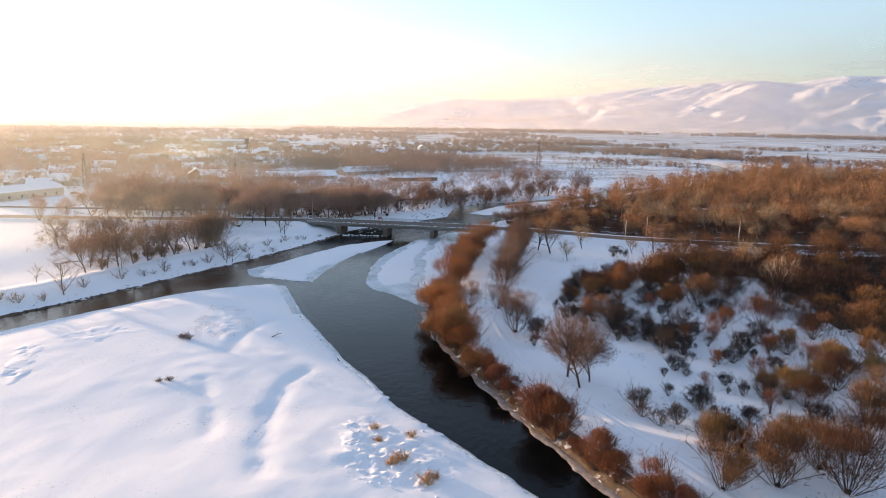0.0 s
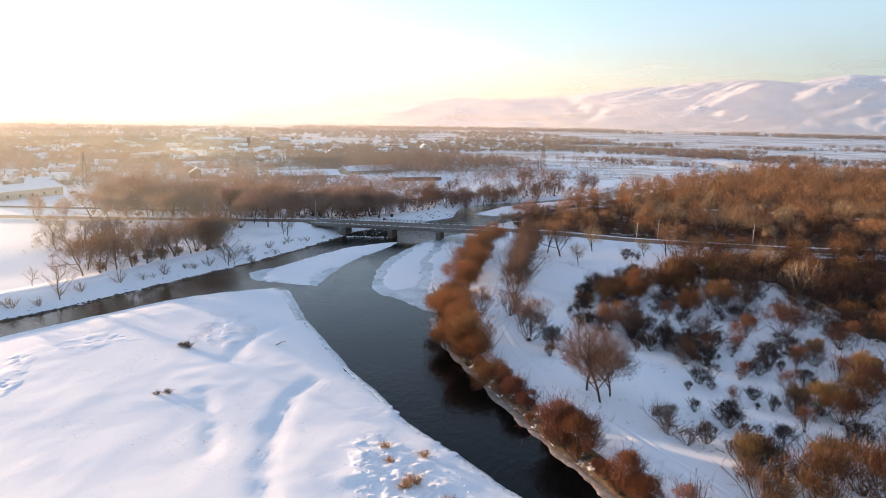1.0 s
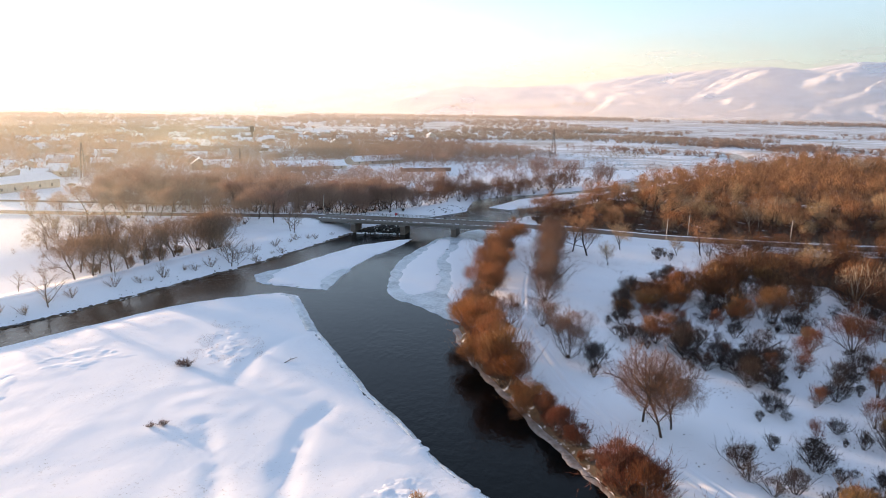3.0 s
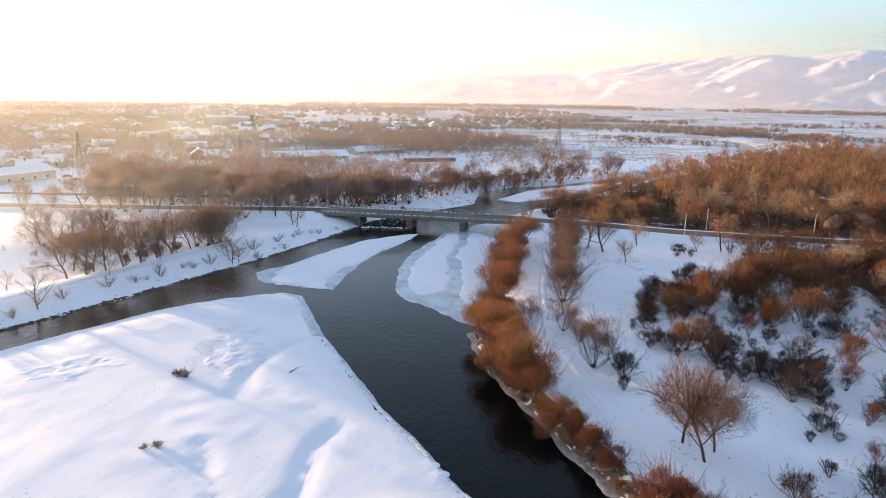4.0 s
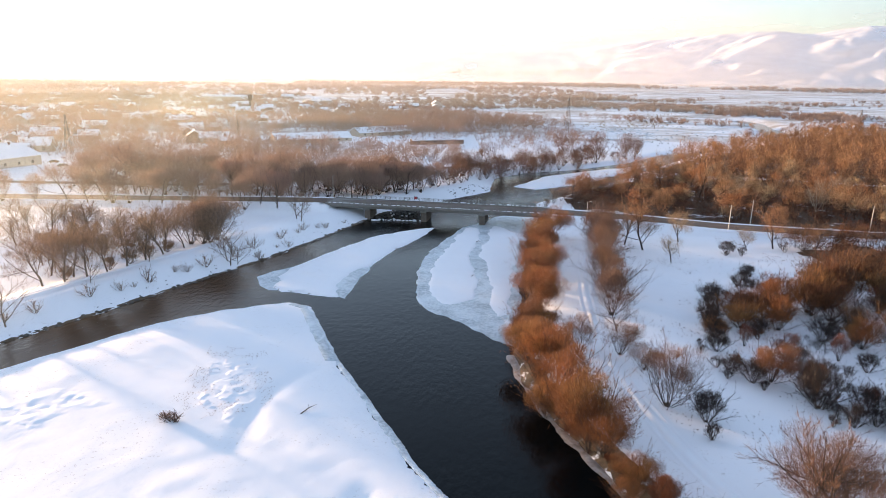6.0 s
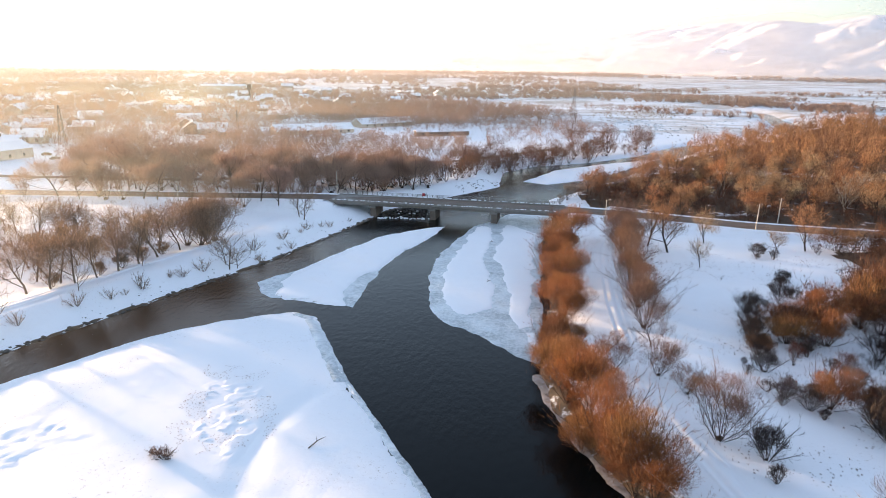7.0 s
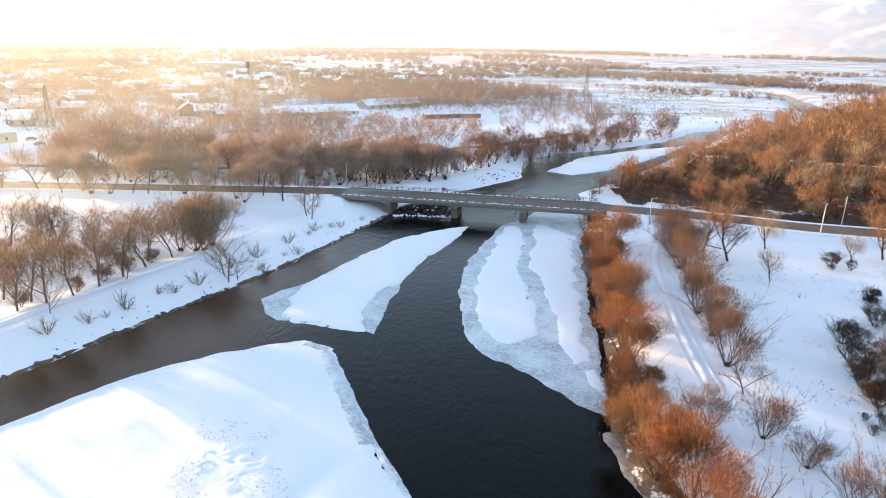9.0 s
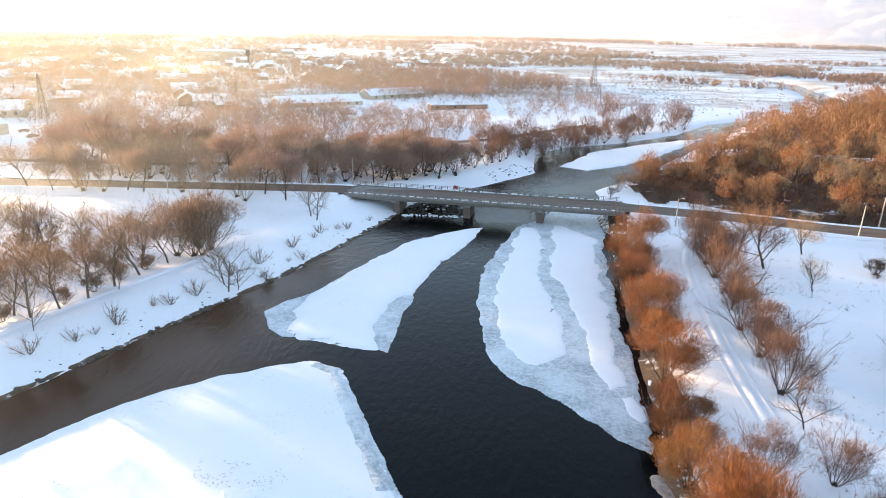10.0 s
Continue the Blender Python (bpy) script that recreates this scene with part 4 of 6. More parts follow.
# shrubs on the meadow
protos = [make_plant("shrub", grow_shrub(s, 4.0, 14, 0.95, 7), BARK, TW_DARK, 5, 0.7, 0.028,
                     "dark leafless bush standing in the snow", "bush", "dark bushes on the meadow", seed=s, round_=800) for s in (61, 62, 63)]
DARK_SPOTS = [(44, 214.6, 0.8), (36.2, 184, 1.0), (27.4, 177, 0.9), (23, 163, 1.1), (20.6, 152, 0.9), (27.9, 134, 1.35), (11.6, 129, 1.0), (34.6, 129.4, 1.0), (34, 122.6, 0.9), (37.4, 122.2, 0.85),
              (41.4, 131.7, 1.0), (41.8, 137.6, 1.1), (29.8, 129, 0.8), (33.8, 114, 0.8), (36, 127.5, 0.9), (33.6, 101, 0.7), (23.8, 98.4, 0.85), (31.4, 85, 1.2), (48, 122.4, 1.0), (54.2, 129, 1.1),
              (56.4, 123, 1.0), (28, 93, 0.8), (32.8, 98, 0.9), (45, 118, 0.8), (50.5, 114, 0.7), (40, 108, 0.6), (44, 103, 0.8), (38, 93, 0.7), (53, 108, 0.9), (60, 112, 1.1), (47, 92, 1.0), (36, 83, 0.8),
              (33.2, 143, 0.7), (40.6, 146, 0.8), (30, 160, 0.9), (39.8, 157.5, 1.1), (46.5, 161, 1.2), (53, 150, 1.1),
              (25.3, 169.7, 0.9), (22.2, 158.2, 0.9), (19.9, 143.9, 0.7), (21.9, 141.1, 0.8), (29.6, 140.3, 1.0), (31.2, 148, 0.9), (28.8, 175.2, 0.8), (28, 136, 1.1), (38, 133, 0.9), (33.1, 132.7, 1.0), (36.4, 125.4, 0.9), (40.1, 193.1, 0.6)]
plant_all(protos, [(x, y, k * 1.3) for x, y, k in DARK_SPOTS], 11)
protos = [make_plant("shrub", grow_shrub(s, 2.6, 9, (0.6, 0.9, 1.1)[s - 64], 6), BARK, TW_DARK, 4, 0.5, 0.03,
                     "small dark leafless bush standing in the snow", "bush", "small dark bushes on the meadow", seed=s, round_=260) for s in (64, 65, 66)]
rng = random.Random(64)
side = []
for x, y, k in DARK_SPOTS:
    for n in range(rng.choice((1, 2, 2, 3))):
        a, r = rng.uniform(0, 6.28), rng.uniform(1.8, 4.6)
        side.append((x + r * math.cos(a), y + r * math.sin(a), rng.uniform(0.45, 1.25)))
plant_all(protos, side, 62)
protos = [make_plant("shrub", grow_shrub(s, 6.5, 9, 0.42, 8), BARK, TW_RED, 5, 0.9, 0.03,
                     "tall narrow reddish bush in the snow", "bush", "narrow reddish bushes", seed=s, round_=800) for s in (67, 68)]
plant_all(protos, [(29.6, 139.5, 0.8), (33.5, 133, 0.7), (39, 127, 0.75), (43.6, 126.5, 0.8), (47, 133, 0.95), (51, 139, 0.9), (38.4, 150, 0.8), (31.5, 152, 0.75), (26, 155, 0.7), (41, 116, 0.6), (52, 120, 0.85),
                   (46, 110, 0.75), (57, 116, 0.9), (36.5, 106, 0.55), (42.5, 97, 0.75), (51, 100, 0.85), (33, 90, 0.6), (58, 90, 0.9)], 63)
protos = [make_plant("shrub", grow_shrub(s, 6.0, 18, 0.95, 9), BARK, TW_ORANGE, 5, 0.95, 0.032,
                     "rounded bright orange willow bush in the snow", "bush", "orange bushes on the meadow", seed=s, round_=2300) for s in (71, 72, 73)]
ORANGE_SPOTS = [(24.8, 141.6, 1.15), (22.2, 158, 0.7), (28.4, 163, 1.15), (34.4, 162.4, 1.2), (31, 168, 1.0), (43.8, 170.4, 1.5), (38, 171, 1.3), (48.5, 175, 1.4), (53.2, 178.6, 1.6), (57.5, 170, 1.2), (62, 166, 1.1),
                (64.2, 194, 1.2), (41.8, 81.4, 1.15), (35, 77.2, 1.2), (28.2, 75.8, 1.0), (42.4, 76, 1.3), (57, 107, 1.0), (55.2, 95, 1.2), (50, 86, 1.1), (70, 120, 1.0), (66, 133, 1.1), (77.6, 134.6, 1.3), (60, 82, 1.2), (61.5, 100, 1.1),
                (49, 100, 0.9), (52, 70, 1.2), (66, 92, 1.2), (59, 140, 1.2), (44.6, 155, 1.0), (51.4, 155.4, 1.25)]
plant_all(protos, [(x, y, k) for x, y, k in ORANGE_SPOTS if x < 45 and y > 130], 12)
# the other spots take darker twigs in place of the shade over there
protos = [make_plant("shrub", grow_shrub(s, 6.0, 16, 0.8, 8), BARK, TW_RUST_SHADE, 5, 0.95, 0.032,
                     "tall rust-brown bush at the thicket edge, darkened for the shade there", "bush", "rust-brown bushes", seed=s, round_=1500) for s in (74, 75, 76)]
plant_all(protos, [(x, y, k * 1.2) for x, y, k in ORANGE_SPOTS if not (x < 45 and y > 130)], 12)

protos = [make_plant("shrub", grow_shrub(s, 5.4, 16, 0.75, 8), BARK, TW_GOLD, 5, 0.9, 0.03,
                     "golden-olive willow bush standing in the snow", "bush", "golden bushes on the meadow", seed=s, round_=1700, fine=1.4) for s in (77, 78)]
plant_all(protos, [(30.3, 85, 1.1), (32.4, 88, 0.8), (39, 84.4, 1.2), (47.8, 103, 1.15), (45.6, 106, 0.8), (60, 115, 1.2), (62.6, 118.6, 1.0), (57, 112, 0.8), (58.8, 128, 0.8), (66, 112, 1.1), (53, 144, 0.7)], 25)

# thicket on the near side of the road
protos = [make_plant("tree", grow_shrub(s, 9.0, 10, 0.75, 8), BARK, TW_RUST_SHADE, 4, 1.4, 0.052,
                     "bare brown tree in the thicket beside the road", "tree", "thicket trees", seed=s, round_=800) for s in (81, 82, 83, 84)]
THICKET = [(58, 224), (62, 200), (68, 184), (72, 168), (66, 152), (72, 140), (82, 120), (90, 110), (112, 118), (150, 165), (172, 222), (140, 225), (82, 229)]
plant_all(protos, [(43.8, 172, 1.1), (48.5, 177, 1.2), (53.6, 181, 1.25), (38.4, 174, 1.0), (57.5, 173, 1.1), (33, 166, 0.9), (61.5, 178, 1.2), (46, 168, 0.95), (28.6, 166.5, 0.8)] + scatter(THICKET, 9.2, 3, 0.75, [(ROAD, 8)]), 13, (0.7, 1.35))

# woodland beyond the road
protos = [make_plant("tree", grow_tree(s, 12.5, 0.95, (9, 7)), BARK, TW_WOOD, 5, 1.6, 0.055,
                     "bare rust-brown woodland tree beyond the road", "tree", "woodland trees", seed=s, round_=650) for s in (91, 92, 93)]
protos += [make_plant("willow_tree", grow_shrub(s, 9.5, 9, 0.6, 7), BARK, TW_WOOD, 5, 1.5, 0.055,
                      "bare rust-brown willow in the wood beyond the road", "tree", "woodland trees", seed=s, round_=650) for s in (94, 95, 96)]
WOOD_NEAR = [(22, 262), (34, 252), (60, 244), (150, 236), (182, 230), (215, 300), (150, 330), (70, 352), (40, 332), (18, 306), (9, 284), (14, 268)]
plant_all(protos, scatter(WOOD_NEAR, 10.0, 4, 0.72, [(ROAD, 8), (RIGHT_BANK, 5)]), 14, (0.7, 1.2))

# single trees and bushes around the bridge's far side
plant_all([make_plant("shrub", grow_shrub(97, 6.5, 12, 0.7, 8), BARK, TW_GREY, 8, 0.9, 0.032, "bare grey bush by the bridge head", "bush", round_=900)], [(8.5, 281, 1.0), (13.5, 287, 0.8), (5.5, 276, 0.6)], 15)

def open_road(p):
    """Free of the sight line over the barn and its yard."""
    return p[0] > -3 - 0.589 * (p[1] - 9)


# left bank
protos = [make_plant("tree", grow_shrub(s, 12.0, 10, 0.8, 10), GREY_BARK, TW_GREY, 10, 1.5, 0.032,
                     "bare grey-brown tree in the snowy hollow", "tree", "trees behind the levee", seed=s, round_=2000) for s in (101, 102, 103)]
CLUMP_SPOTS = [(-87, 212.5, 1.15), (-85.4, 217, 1.2), (-88.6, 219, 1.15), (-91, 214, 1.1), (-84.6, 211, 0.9), (-90, 222, 1.0)]
LEVEE_SPOTS = [(-105.6, 176, 1.0), (-101.6, 177, 1.05), (-98.6, 180, 1.0), (-96, 183.5, 0.95), (-94.2, 188, 1.0), (-93, 194, 1.0), (-92.2, 201, 1.1), (-94.4, 206, 0.95), (-90.6, 209, 0.9),
               (-112.3, 206, 1.0), (-118, 210, 0.95), (-126.2, 211, 1.0), (-110, 216, 0.85), (-122, 214, 0.9), (-103.4, 183, 0.9),
               (-109, 184, 0.9), (-107, 195, 0.8), (-101, 200, 0.85), (-116, 192, 0.75), (-131, 205, 0.8), (-142.8, 223, 0.8), (-135, 216, 0.7), (-99, 212, 0.75), (-104, 220, 0.65)]
plant_all(protos, CLUMP_SPOTS, 16)
protos = [make_plant("tree", grow_tree(s, 11.5, 0.95, (9, 8)), GREY_BARK, TW_GREY, 9, 1.3, 0.03,
                     "thin bare grey-brown tree in the snowy hollow", "tree", "thin trees behind the levee", seed=s, round_=1000) for s in (104, 105, 106, 107)]
plant_all(protos, [(x, y, k * 1.14) for x, y, k in LEVEE_SPOTS], 16)
plant_all([make_plant("shrub", grow_shrub(s, 4.0, 14, 0.9, 7), GREY_BARK, TW_GREY, 5, 0.8, 0.03, "bare brown brush under the hollow's trees", "bush", "hollow brush", seed=s, round_=900) for s in (108, 109)],
          [(-103, 180, 1.0), (-97, 186, 0.9), (-95.5, 192, 1.1), (-94.6, 199, 1.0), (-93, 205, 1.0), (-108, 203, 1.2), (-114, 207, 1.2), (-120, 211, 1.1), (-103, 206, 1.0), (-98, 203, 0.9), (-125, 207, 1.0)], 26)
plant_all([make_plant("tree", grow_tree(s, 8.0, 1.1, (10, 8)), GREY_BARK, TW_GREY, 14, 0.9, 0.022, "small bare tree on the snowy river bank", "tree", "bank trees") for s in (111, 112)],
          [(-98.9, 155.4, 1.1), (-75.2, 198.5, 1.15), (-76.6, 200.4, 1.0), (-74, 200, 0.8), (-91.4, 192.2, 0.6), (-68.7, 238, 1.2), (-70.6, 241, 1.25), (-110, 162, 0.6), (-95.5, 176, 0.7)], 17)
plant_all([make_plant("shrub", grow_shrub(s, 2.4, 10, 0.9, 6), GREY_BARK, TW_GREY, 6, 0.5, 0.024, "small bare bush on the snowy levee slope", "bush", "levee bushes") for s in (121, 122)],
          [(-88, 178.6, 0.6), (-84, 189, 0.8), (-70.4, 205, 1.2), (-66.6, 217, 1.0), (-71.6, 206.2, 0.6), (-61.5, 238, 1.0), (-63.5, 236, 0.7), (-101, 150.6, 1.1), (-104.5, 147, 1.3), (-108, 145.5, 1.4), (-106, 147.6, 0.8),
           (-67, 228, 0.7), (-57.6, 246, 0.6), (-69, 214.6, 0.5), (-93, 171, 1.3), (-89.5, 176, 1.0), (-86.6, 182, 1.5), (-82, 190.5, 1.1), (-79.5, 195, 1.4), (-76.4, 203.6, 1.2), (-73.6, 210.4, 1.5), (-69.8, 221, 1.3), (-66.4, 231, 1.1), (-100, 157, 1.0), (-97.5, 161.4, 1.2)], 18)
protos = [make_plant("tree", grow_tree(s, 15.0, 1.1, (10, 7)), BARK, TW_TOWN, 7, 1.6, 0.046,
                     "tall bare roadside tree with a dark trunk", "tree", "roadside trees", seed=s, round_=2200) for s in (131, 132)]
protos += [make_plant("tree", grow_shrub(s, 13.0, 8, (0.5, 0.62, 0.75)[s - 133], 8), BARK, TW_TOWN, 6, 1.6, 0.046,
                      "bare many-stemmed roadside tree with a dense brown crown", "tree", "roadside trees", seed=s, round_=1500) for s in (133, 134, 135)]
ROADSIDE = [(-150.8, 257.4, 0.9), (-143, 256.8, 0.75), (-137, 257.2, 1.05), (-134, 257.8, 1.0), (-128.6, 257.6, 0.8), (-122.8, 258.2, 0.85), (-117.6, 257.6, 0.9), (-108, 257.4, 0.85), (-100, 257, 0.9), (-89.9, 254, 0.85),
            (-86.2, 256, 0.9), (-81.4, 254.6, 0.95), (-160, 257.6, 0.8), (-172, 257, 0.9), (-94, 256, 0.8)]
ROADSIDE += [(x, y, 0.62 + 0.5 * ((k * 0.618) % 1)) for k, (x, y) in enumerate(scatter([(-200, 273), (-80, 271), (-52, 284), (-42, 300), (-60, 312), (-200, 314)], 6.2, 7, 0.88, [(SERVICE, 3.4)])) if open_road((x, y))]
ROADSIDE += [(-72.9, 296, 0.95), (-69.4, 297, 1.0), (-66, 293.6, 0.9), (-61.4, 298, 1.0), (-57.9, 299, 1.0), (-48.8, 288.6, 0.85), (-39.7, 294, 0.8), (-45.5, 300, 0.85), (-42.4, 297, 0.85), (-53, 301, 0.9), (-76, 300, 0.9), (-80, 296, 0.9)] + [(x, y, 0.6 + 0.4 * ((k * 0.618) % 1)) for k, (x, y) in enumerate(scatter([(-64, 277), (-44, 284), (-30, 300), (-36, 320), (-62, 318)], 6.5, 66, 0.8))]
rng = random.Random(19)
plant_all(protos, [(x + rng.uniform(-1.5, 1.5), y + rng.uniform(-1.2, 1.2), k) for x, y, k in ROADSIDE], 19)
protos = [make_plant("shrub", grow_shrub(s, 5.0, 10, 0.8, 6), BARK, TW_TOWN, 4, 1.0, 0.05,
                     "bare brown bush under the roadside trees", "bush", "roadside bushes", seed=s, round_=350) for s in (136, 137)]
plant_all(protos, [p for p in scatter([(-185, 271), (-78, 270), (-40, 292), (-60, 304), (-185, 310)], 9.0, 37, 0.65) if open_road(p)], 64, (0.4, 1.1))
protos = [make_plant("shrub", grow_shrub(s, 8.0, 10, 0.8, 7), BARK, TW_PINK, 4, 1.2, 0.06,
                     "bare reddish tree on the far river bank", "tree", "upper bank trees", seed=s, round_=350) for s in (141, 142)]
BIG = [(-30.4, 327.5, 1.5), (-24.1, 333.3, 1.45), (-14.9, 347.6, 1.75), (-7, 349, 1.5), (4.5, 362, 1.8), (13, 372.6, 1.7), (27, 396, 2.1), (31, 379, 1.4), (43.3, 401, 1.9), (63.4, 429, 1.8), (70.5, 435, 1.5)]
plant_all(protos, BIG, 65)
protos = [copy_thing(p, Matrix()) for p in protos]
plant_all(protos, [(-32.9, 305, 0.9), (-29, 309, 0.8), (-27.3, 314, 0.9), (-22, 322, 0.9), (-16.9, 332, 1.2), (-14, 340, 1.0), (-7.7, 350, 1.3), (-2, 356, 1.2), (1.4, 362, 1.3), (8, 370, 1.0), (24.5, 384, 1.3), (30, 388, 1.2), (37.6, 397, 1.2),
                   (63, 422, 1.3), (68, 424, 1.2), (-36, 312, 0.9), (-24, 336, 1.1), (-12, 352, 1.0), (14, 376, 0.9)] + [(x, y, 0.65 + 0.75 * ((k * 0.618) % 1) ** 1.5) for k, (x, y) in enumerate(scatter([(-40, 298), (-28, 306), (-8, 334), (12, 362), (40, 392), (64, 416), (52, 424), (20, 396), (-10, 372), (-26, 350), (-38, 318)], 6.2, 68, 0.55, [(SERVICE, 3.2), (LEFT_BANK, 1.5)]))], 20)

POPLARS = [(232, 468, 1.0), (236, 472, 0.9), (240, 469, 1.05), (245, 473, 0.95), (228, 472, 0.8)]
protos = [make_plant("poplar", grow_shrub(s, 17.0, 5, 0.10, 8), PALE_BARK, TW_PALE, 5, 1.2, 0.07, "tall narrow pale poplar above the brown wood", "poplar", "poplars in the wood", seed=s, round_=300) for s in (171, 172)]
plant_all(protos, POPLARS, 23)
plant_all([make_plant("tree", grow_tree(173, 11.0, 0.8, (9, 7)), PALE_BARK, TW_PALE, 6, 1.1, 0.04, "pale-barked slender tree among dark thicket", "tree", "pale trees", round_=350)],
          [(73, 166, 1.1), (88, 262, 0.95), (62.6, 290, 1.0), (71, 284, 0.9), (96, 274, 1.1), (79, 300, 0.9), (110, 290, 1.0)], 24)

# dry grass and twigs on the bar
protos = [make_plant("grass_tuft", grow_shrub(s, 1.3, 20, 1.3, 4), STRAW, TW_STRAW, 6, 0.5, 0.026, "tuft of dry orange grass in the snow", "dry grass", "dry tufts on the bar") for s in (151, 152)]
plant_all(protos, [(-14.3, 90.8, 0.9), (-9.1, 89.6, 0.9), (-9.8, 82.6, 1.3), (-10.8, 81.4, 1.0), (-6.2, 77.4, 1.3), (-5.2, 78.6, 0.9), (-13.4, 87.4, 0.8)], 21)
plant_all([make_plant("shrub", grow_shrub(161, 1.3, 14, 1.2, 6), BARK, TW_PINK, 5, 0.4, 0.018, "small reddish bush half buried in the snow bar", "bush", round_=150)], [(-56.4, 126.4, 1.5), (-57.8, 127.0, 0.9), (-50.4, 105.4, 0.9), (-51.8, 104.8, 0.7)], 22)


# ---- joined woods, too many to count ----
def joined_wood(name, protos, spots, seed, material, label, size=(0.75, 1.2)):
    rng = np.random.RandomState(seed)
    xy = np.array(spots, float)[:, :2]
    zz = ground_z(xy[:, 0], xy[:, 1])
    verts, faces, n = [], [], 0
    for k, ((x, y), z) in enumerate(zip(xy, zz)):
        v, f = protos[k % len(protos)]
        a, s = rng.uniform(0, 6.28), rng.uniform(*size)
        c, d = math.cos(a) * s, math.sin(a) * s
        verts.append(np.stack([v[:, 0] * c - v[:, 1] * d + x, v[:, 0] * d + v[:, 1] * c + y, v[:, 2] * s * rng.uniform(0.9, 1.1) + z], 1))
        faces.append(f + n)
        n += len(v)
    me = mesh_from(name, np.concatenate(verts), np.concatenate(faces), material)
    return tagged(new(name, me), label, "woodland", kind="stuff")


far_protos = [far_tree(s, (10.5, 12.5, 9, 11, 13.5)[s - 201], 6, 5, 0.11, 2.0, (0.6, 0.45, 0.7, 0.55, 0.32)[s - 201], 8, 1.3) for s in (201, 202, 203, 204, 205)]
WOOD_FAR = [(60, 372), (72, 352), (150, 332), (205, 300), (225, 290), (310, 420), (400, 550), (330, 590), (262, 600), (232, 570), (172, 502), (112, 436)]
joined_wood("woodland", far_protos, scatter(WOOD_FAR, 6.4, 8, 0.95, [(RIGHT_BANK, 6), (ROAD, 8)]), 30, TW_WOOD, "dense bare rust-brown willow wood on the snow")


def litter_material():
    m = Nodes("woodland_floor", 0.95)
    n = m.noise(0.8, 6, 0.75)
    earth = m.mix(m.ramp(n, (0.3, grey(0)), (0.7, grey(1))), (0.035, 0.022, 0.014), (0.12, 0.07, 0.035))
    m.color(m.mix(m.ramp(m.noise(0.12, 5, 0.7), (0.60, grey(0)), (0.68, grey(1))), earth, (0.78, 0.80, 0.84)))
    m.bump(n, 0.9, 0.3)
    return m.mat


LITTER = litter_material()


def woodland_floor(poly, label, inset):
    """Dry grass and litter over the ground's own grid, ending raggedly inside the outline."""
    px, py = np.array(poly, float).T
    gx, gy = xs[(xs > px.min()) & (xs < px.max())], ys[(ys > py.min()) & (ys < py.max())]

    def keep(x, y):
        d, ins = distance_to(poly, x, y)
        rd, _ = distance_to(ROAD, x, y, False)
        return ins & (d > inset + 4.5 * waves(x, y, 12, 27)) & (rd > 9)

    tagged(new("woodland_floor", sheet("woodland_floor", gx, gy, lambda x, y: ground_z(x, y) + 0.06, LITTER, keep)), label, "ground", kind="structure")


woodland_floor(THICKET, "dry brown grass and litter under the thicket", 7.0)
woodland_floor(WOOD_NEAR, "dry brown grass and litter under the roadside wood", 4.0)
woodland_floor(WOOD_FAR, "dry brown grass and litter under the far wood", 6.0)
fill_protos = [far_tree(s, 6.0, 7, 5, 0.075, 1.2, 0.8, 6) for s in (206, 207, 208)]
thick_protos = [far_tree(s, 9.0, 6, 5, 0.10, 1.5, 0.7, 7, 0.7) for s in (261, 262, 263)]
joined_wood("thicket", thick_protos, scatter(THICKET, 8.4, 59, 0.7, [(ROAD, 8)]), 59, TW_RUST_SHADE, "dense rust-brown willow thicket on the snow", (0.6, 1.2))
# undergrowth in near-black twigs: the thicket's deep shade sits in their colour
joined_wood("undergrowth", fill_protos, scatter(THICKET, 4.6, 51, 0.85, [(ROAD, 7)]), 37, TW_DARK, "dense undergrowth between the trees, near-black for the shade there", (0.6, 1.3))
joined_wood("undergrowth", fill_protos, scatter(WOOD_NEAR, 4.6, 52, 0.9, [(ROAD, 6.2), (RIGHT_BANK, 3)]), 41, TW_RUST_SHADE, "dense rust-brown undergrowth in the wood", (0.6, 1.25))
MASS = [(42, 168), (49, 187), (58, 208), (76, 206), (86, 194), (110, 200), (92, 160), (79, 141), (62, 143), (53, 156), (44, 158)]
joined_wood("undergrowth", fill_protos, scatter(MASS, 3.6, 56, 0.7, [(ROAD, 9)]), 46, TW_DARK, "tangled brush below the thicket trees, blackened for the shade there", (0.45, 0.95))
joined_wood("thicket", thick_protos, scatter(MASS, 7.0, 71, 0.65, [(ROAD, 9)]), 72, TW_RUST_SHADE, "rust-brown willow thicket at the meadow edge", (0.5, 0.95))
CLUMP = [(20, 150), (24, 165), (34, 172), (44, 180), (60, 186), (66, 172), (58, 160), (48, 148), (34, 154)]
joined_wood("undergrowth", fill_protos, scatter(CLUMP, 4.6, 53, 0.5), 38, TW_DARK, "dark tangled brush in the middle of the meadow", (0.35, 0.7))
joined_wood("undergrowth", fill_protos, scatter([(56, 76), (52, 96), (60, 118), (66, 140), (74, 150), (96, 120), (78, 76)], 5.2, 54, 0.6), 39, TW_DARK, "brush at the edge of the thicket, near-black for its shade", (0.4, 0.9))
town_protos = [far_tree(s, 14, 6, 5, 0.15, 2.2, 0.7, 6) for s in (211, 212, 213, 214)]
small_protos = [far_tree(s, 12, 4, 3, 0.19, 2.2, 0.75, 9) for s in (215, 216, 217, 218)]
BELT = [(-205, 312), (-75, 304), (-36, 318), (-60, 334), (-100, 340), (-158, 346), (-170, 372), (-205, 412), (-228, 400), (-196, 340)]
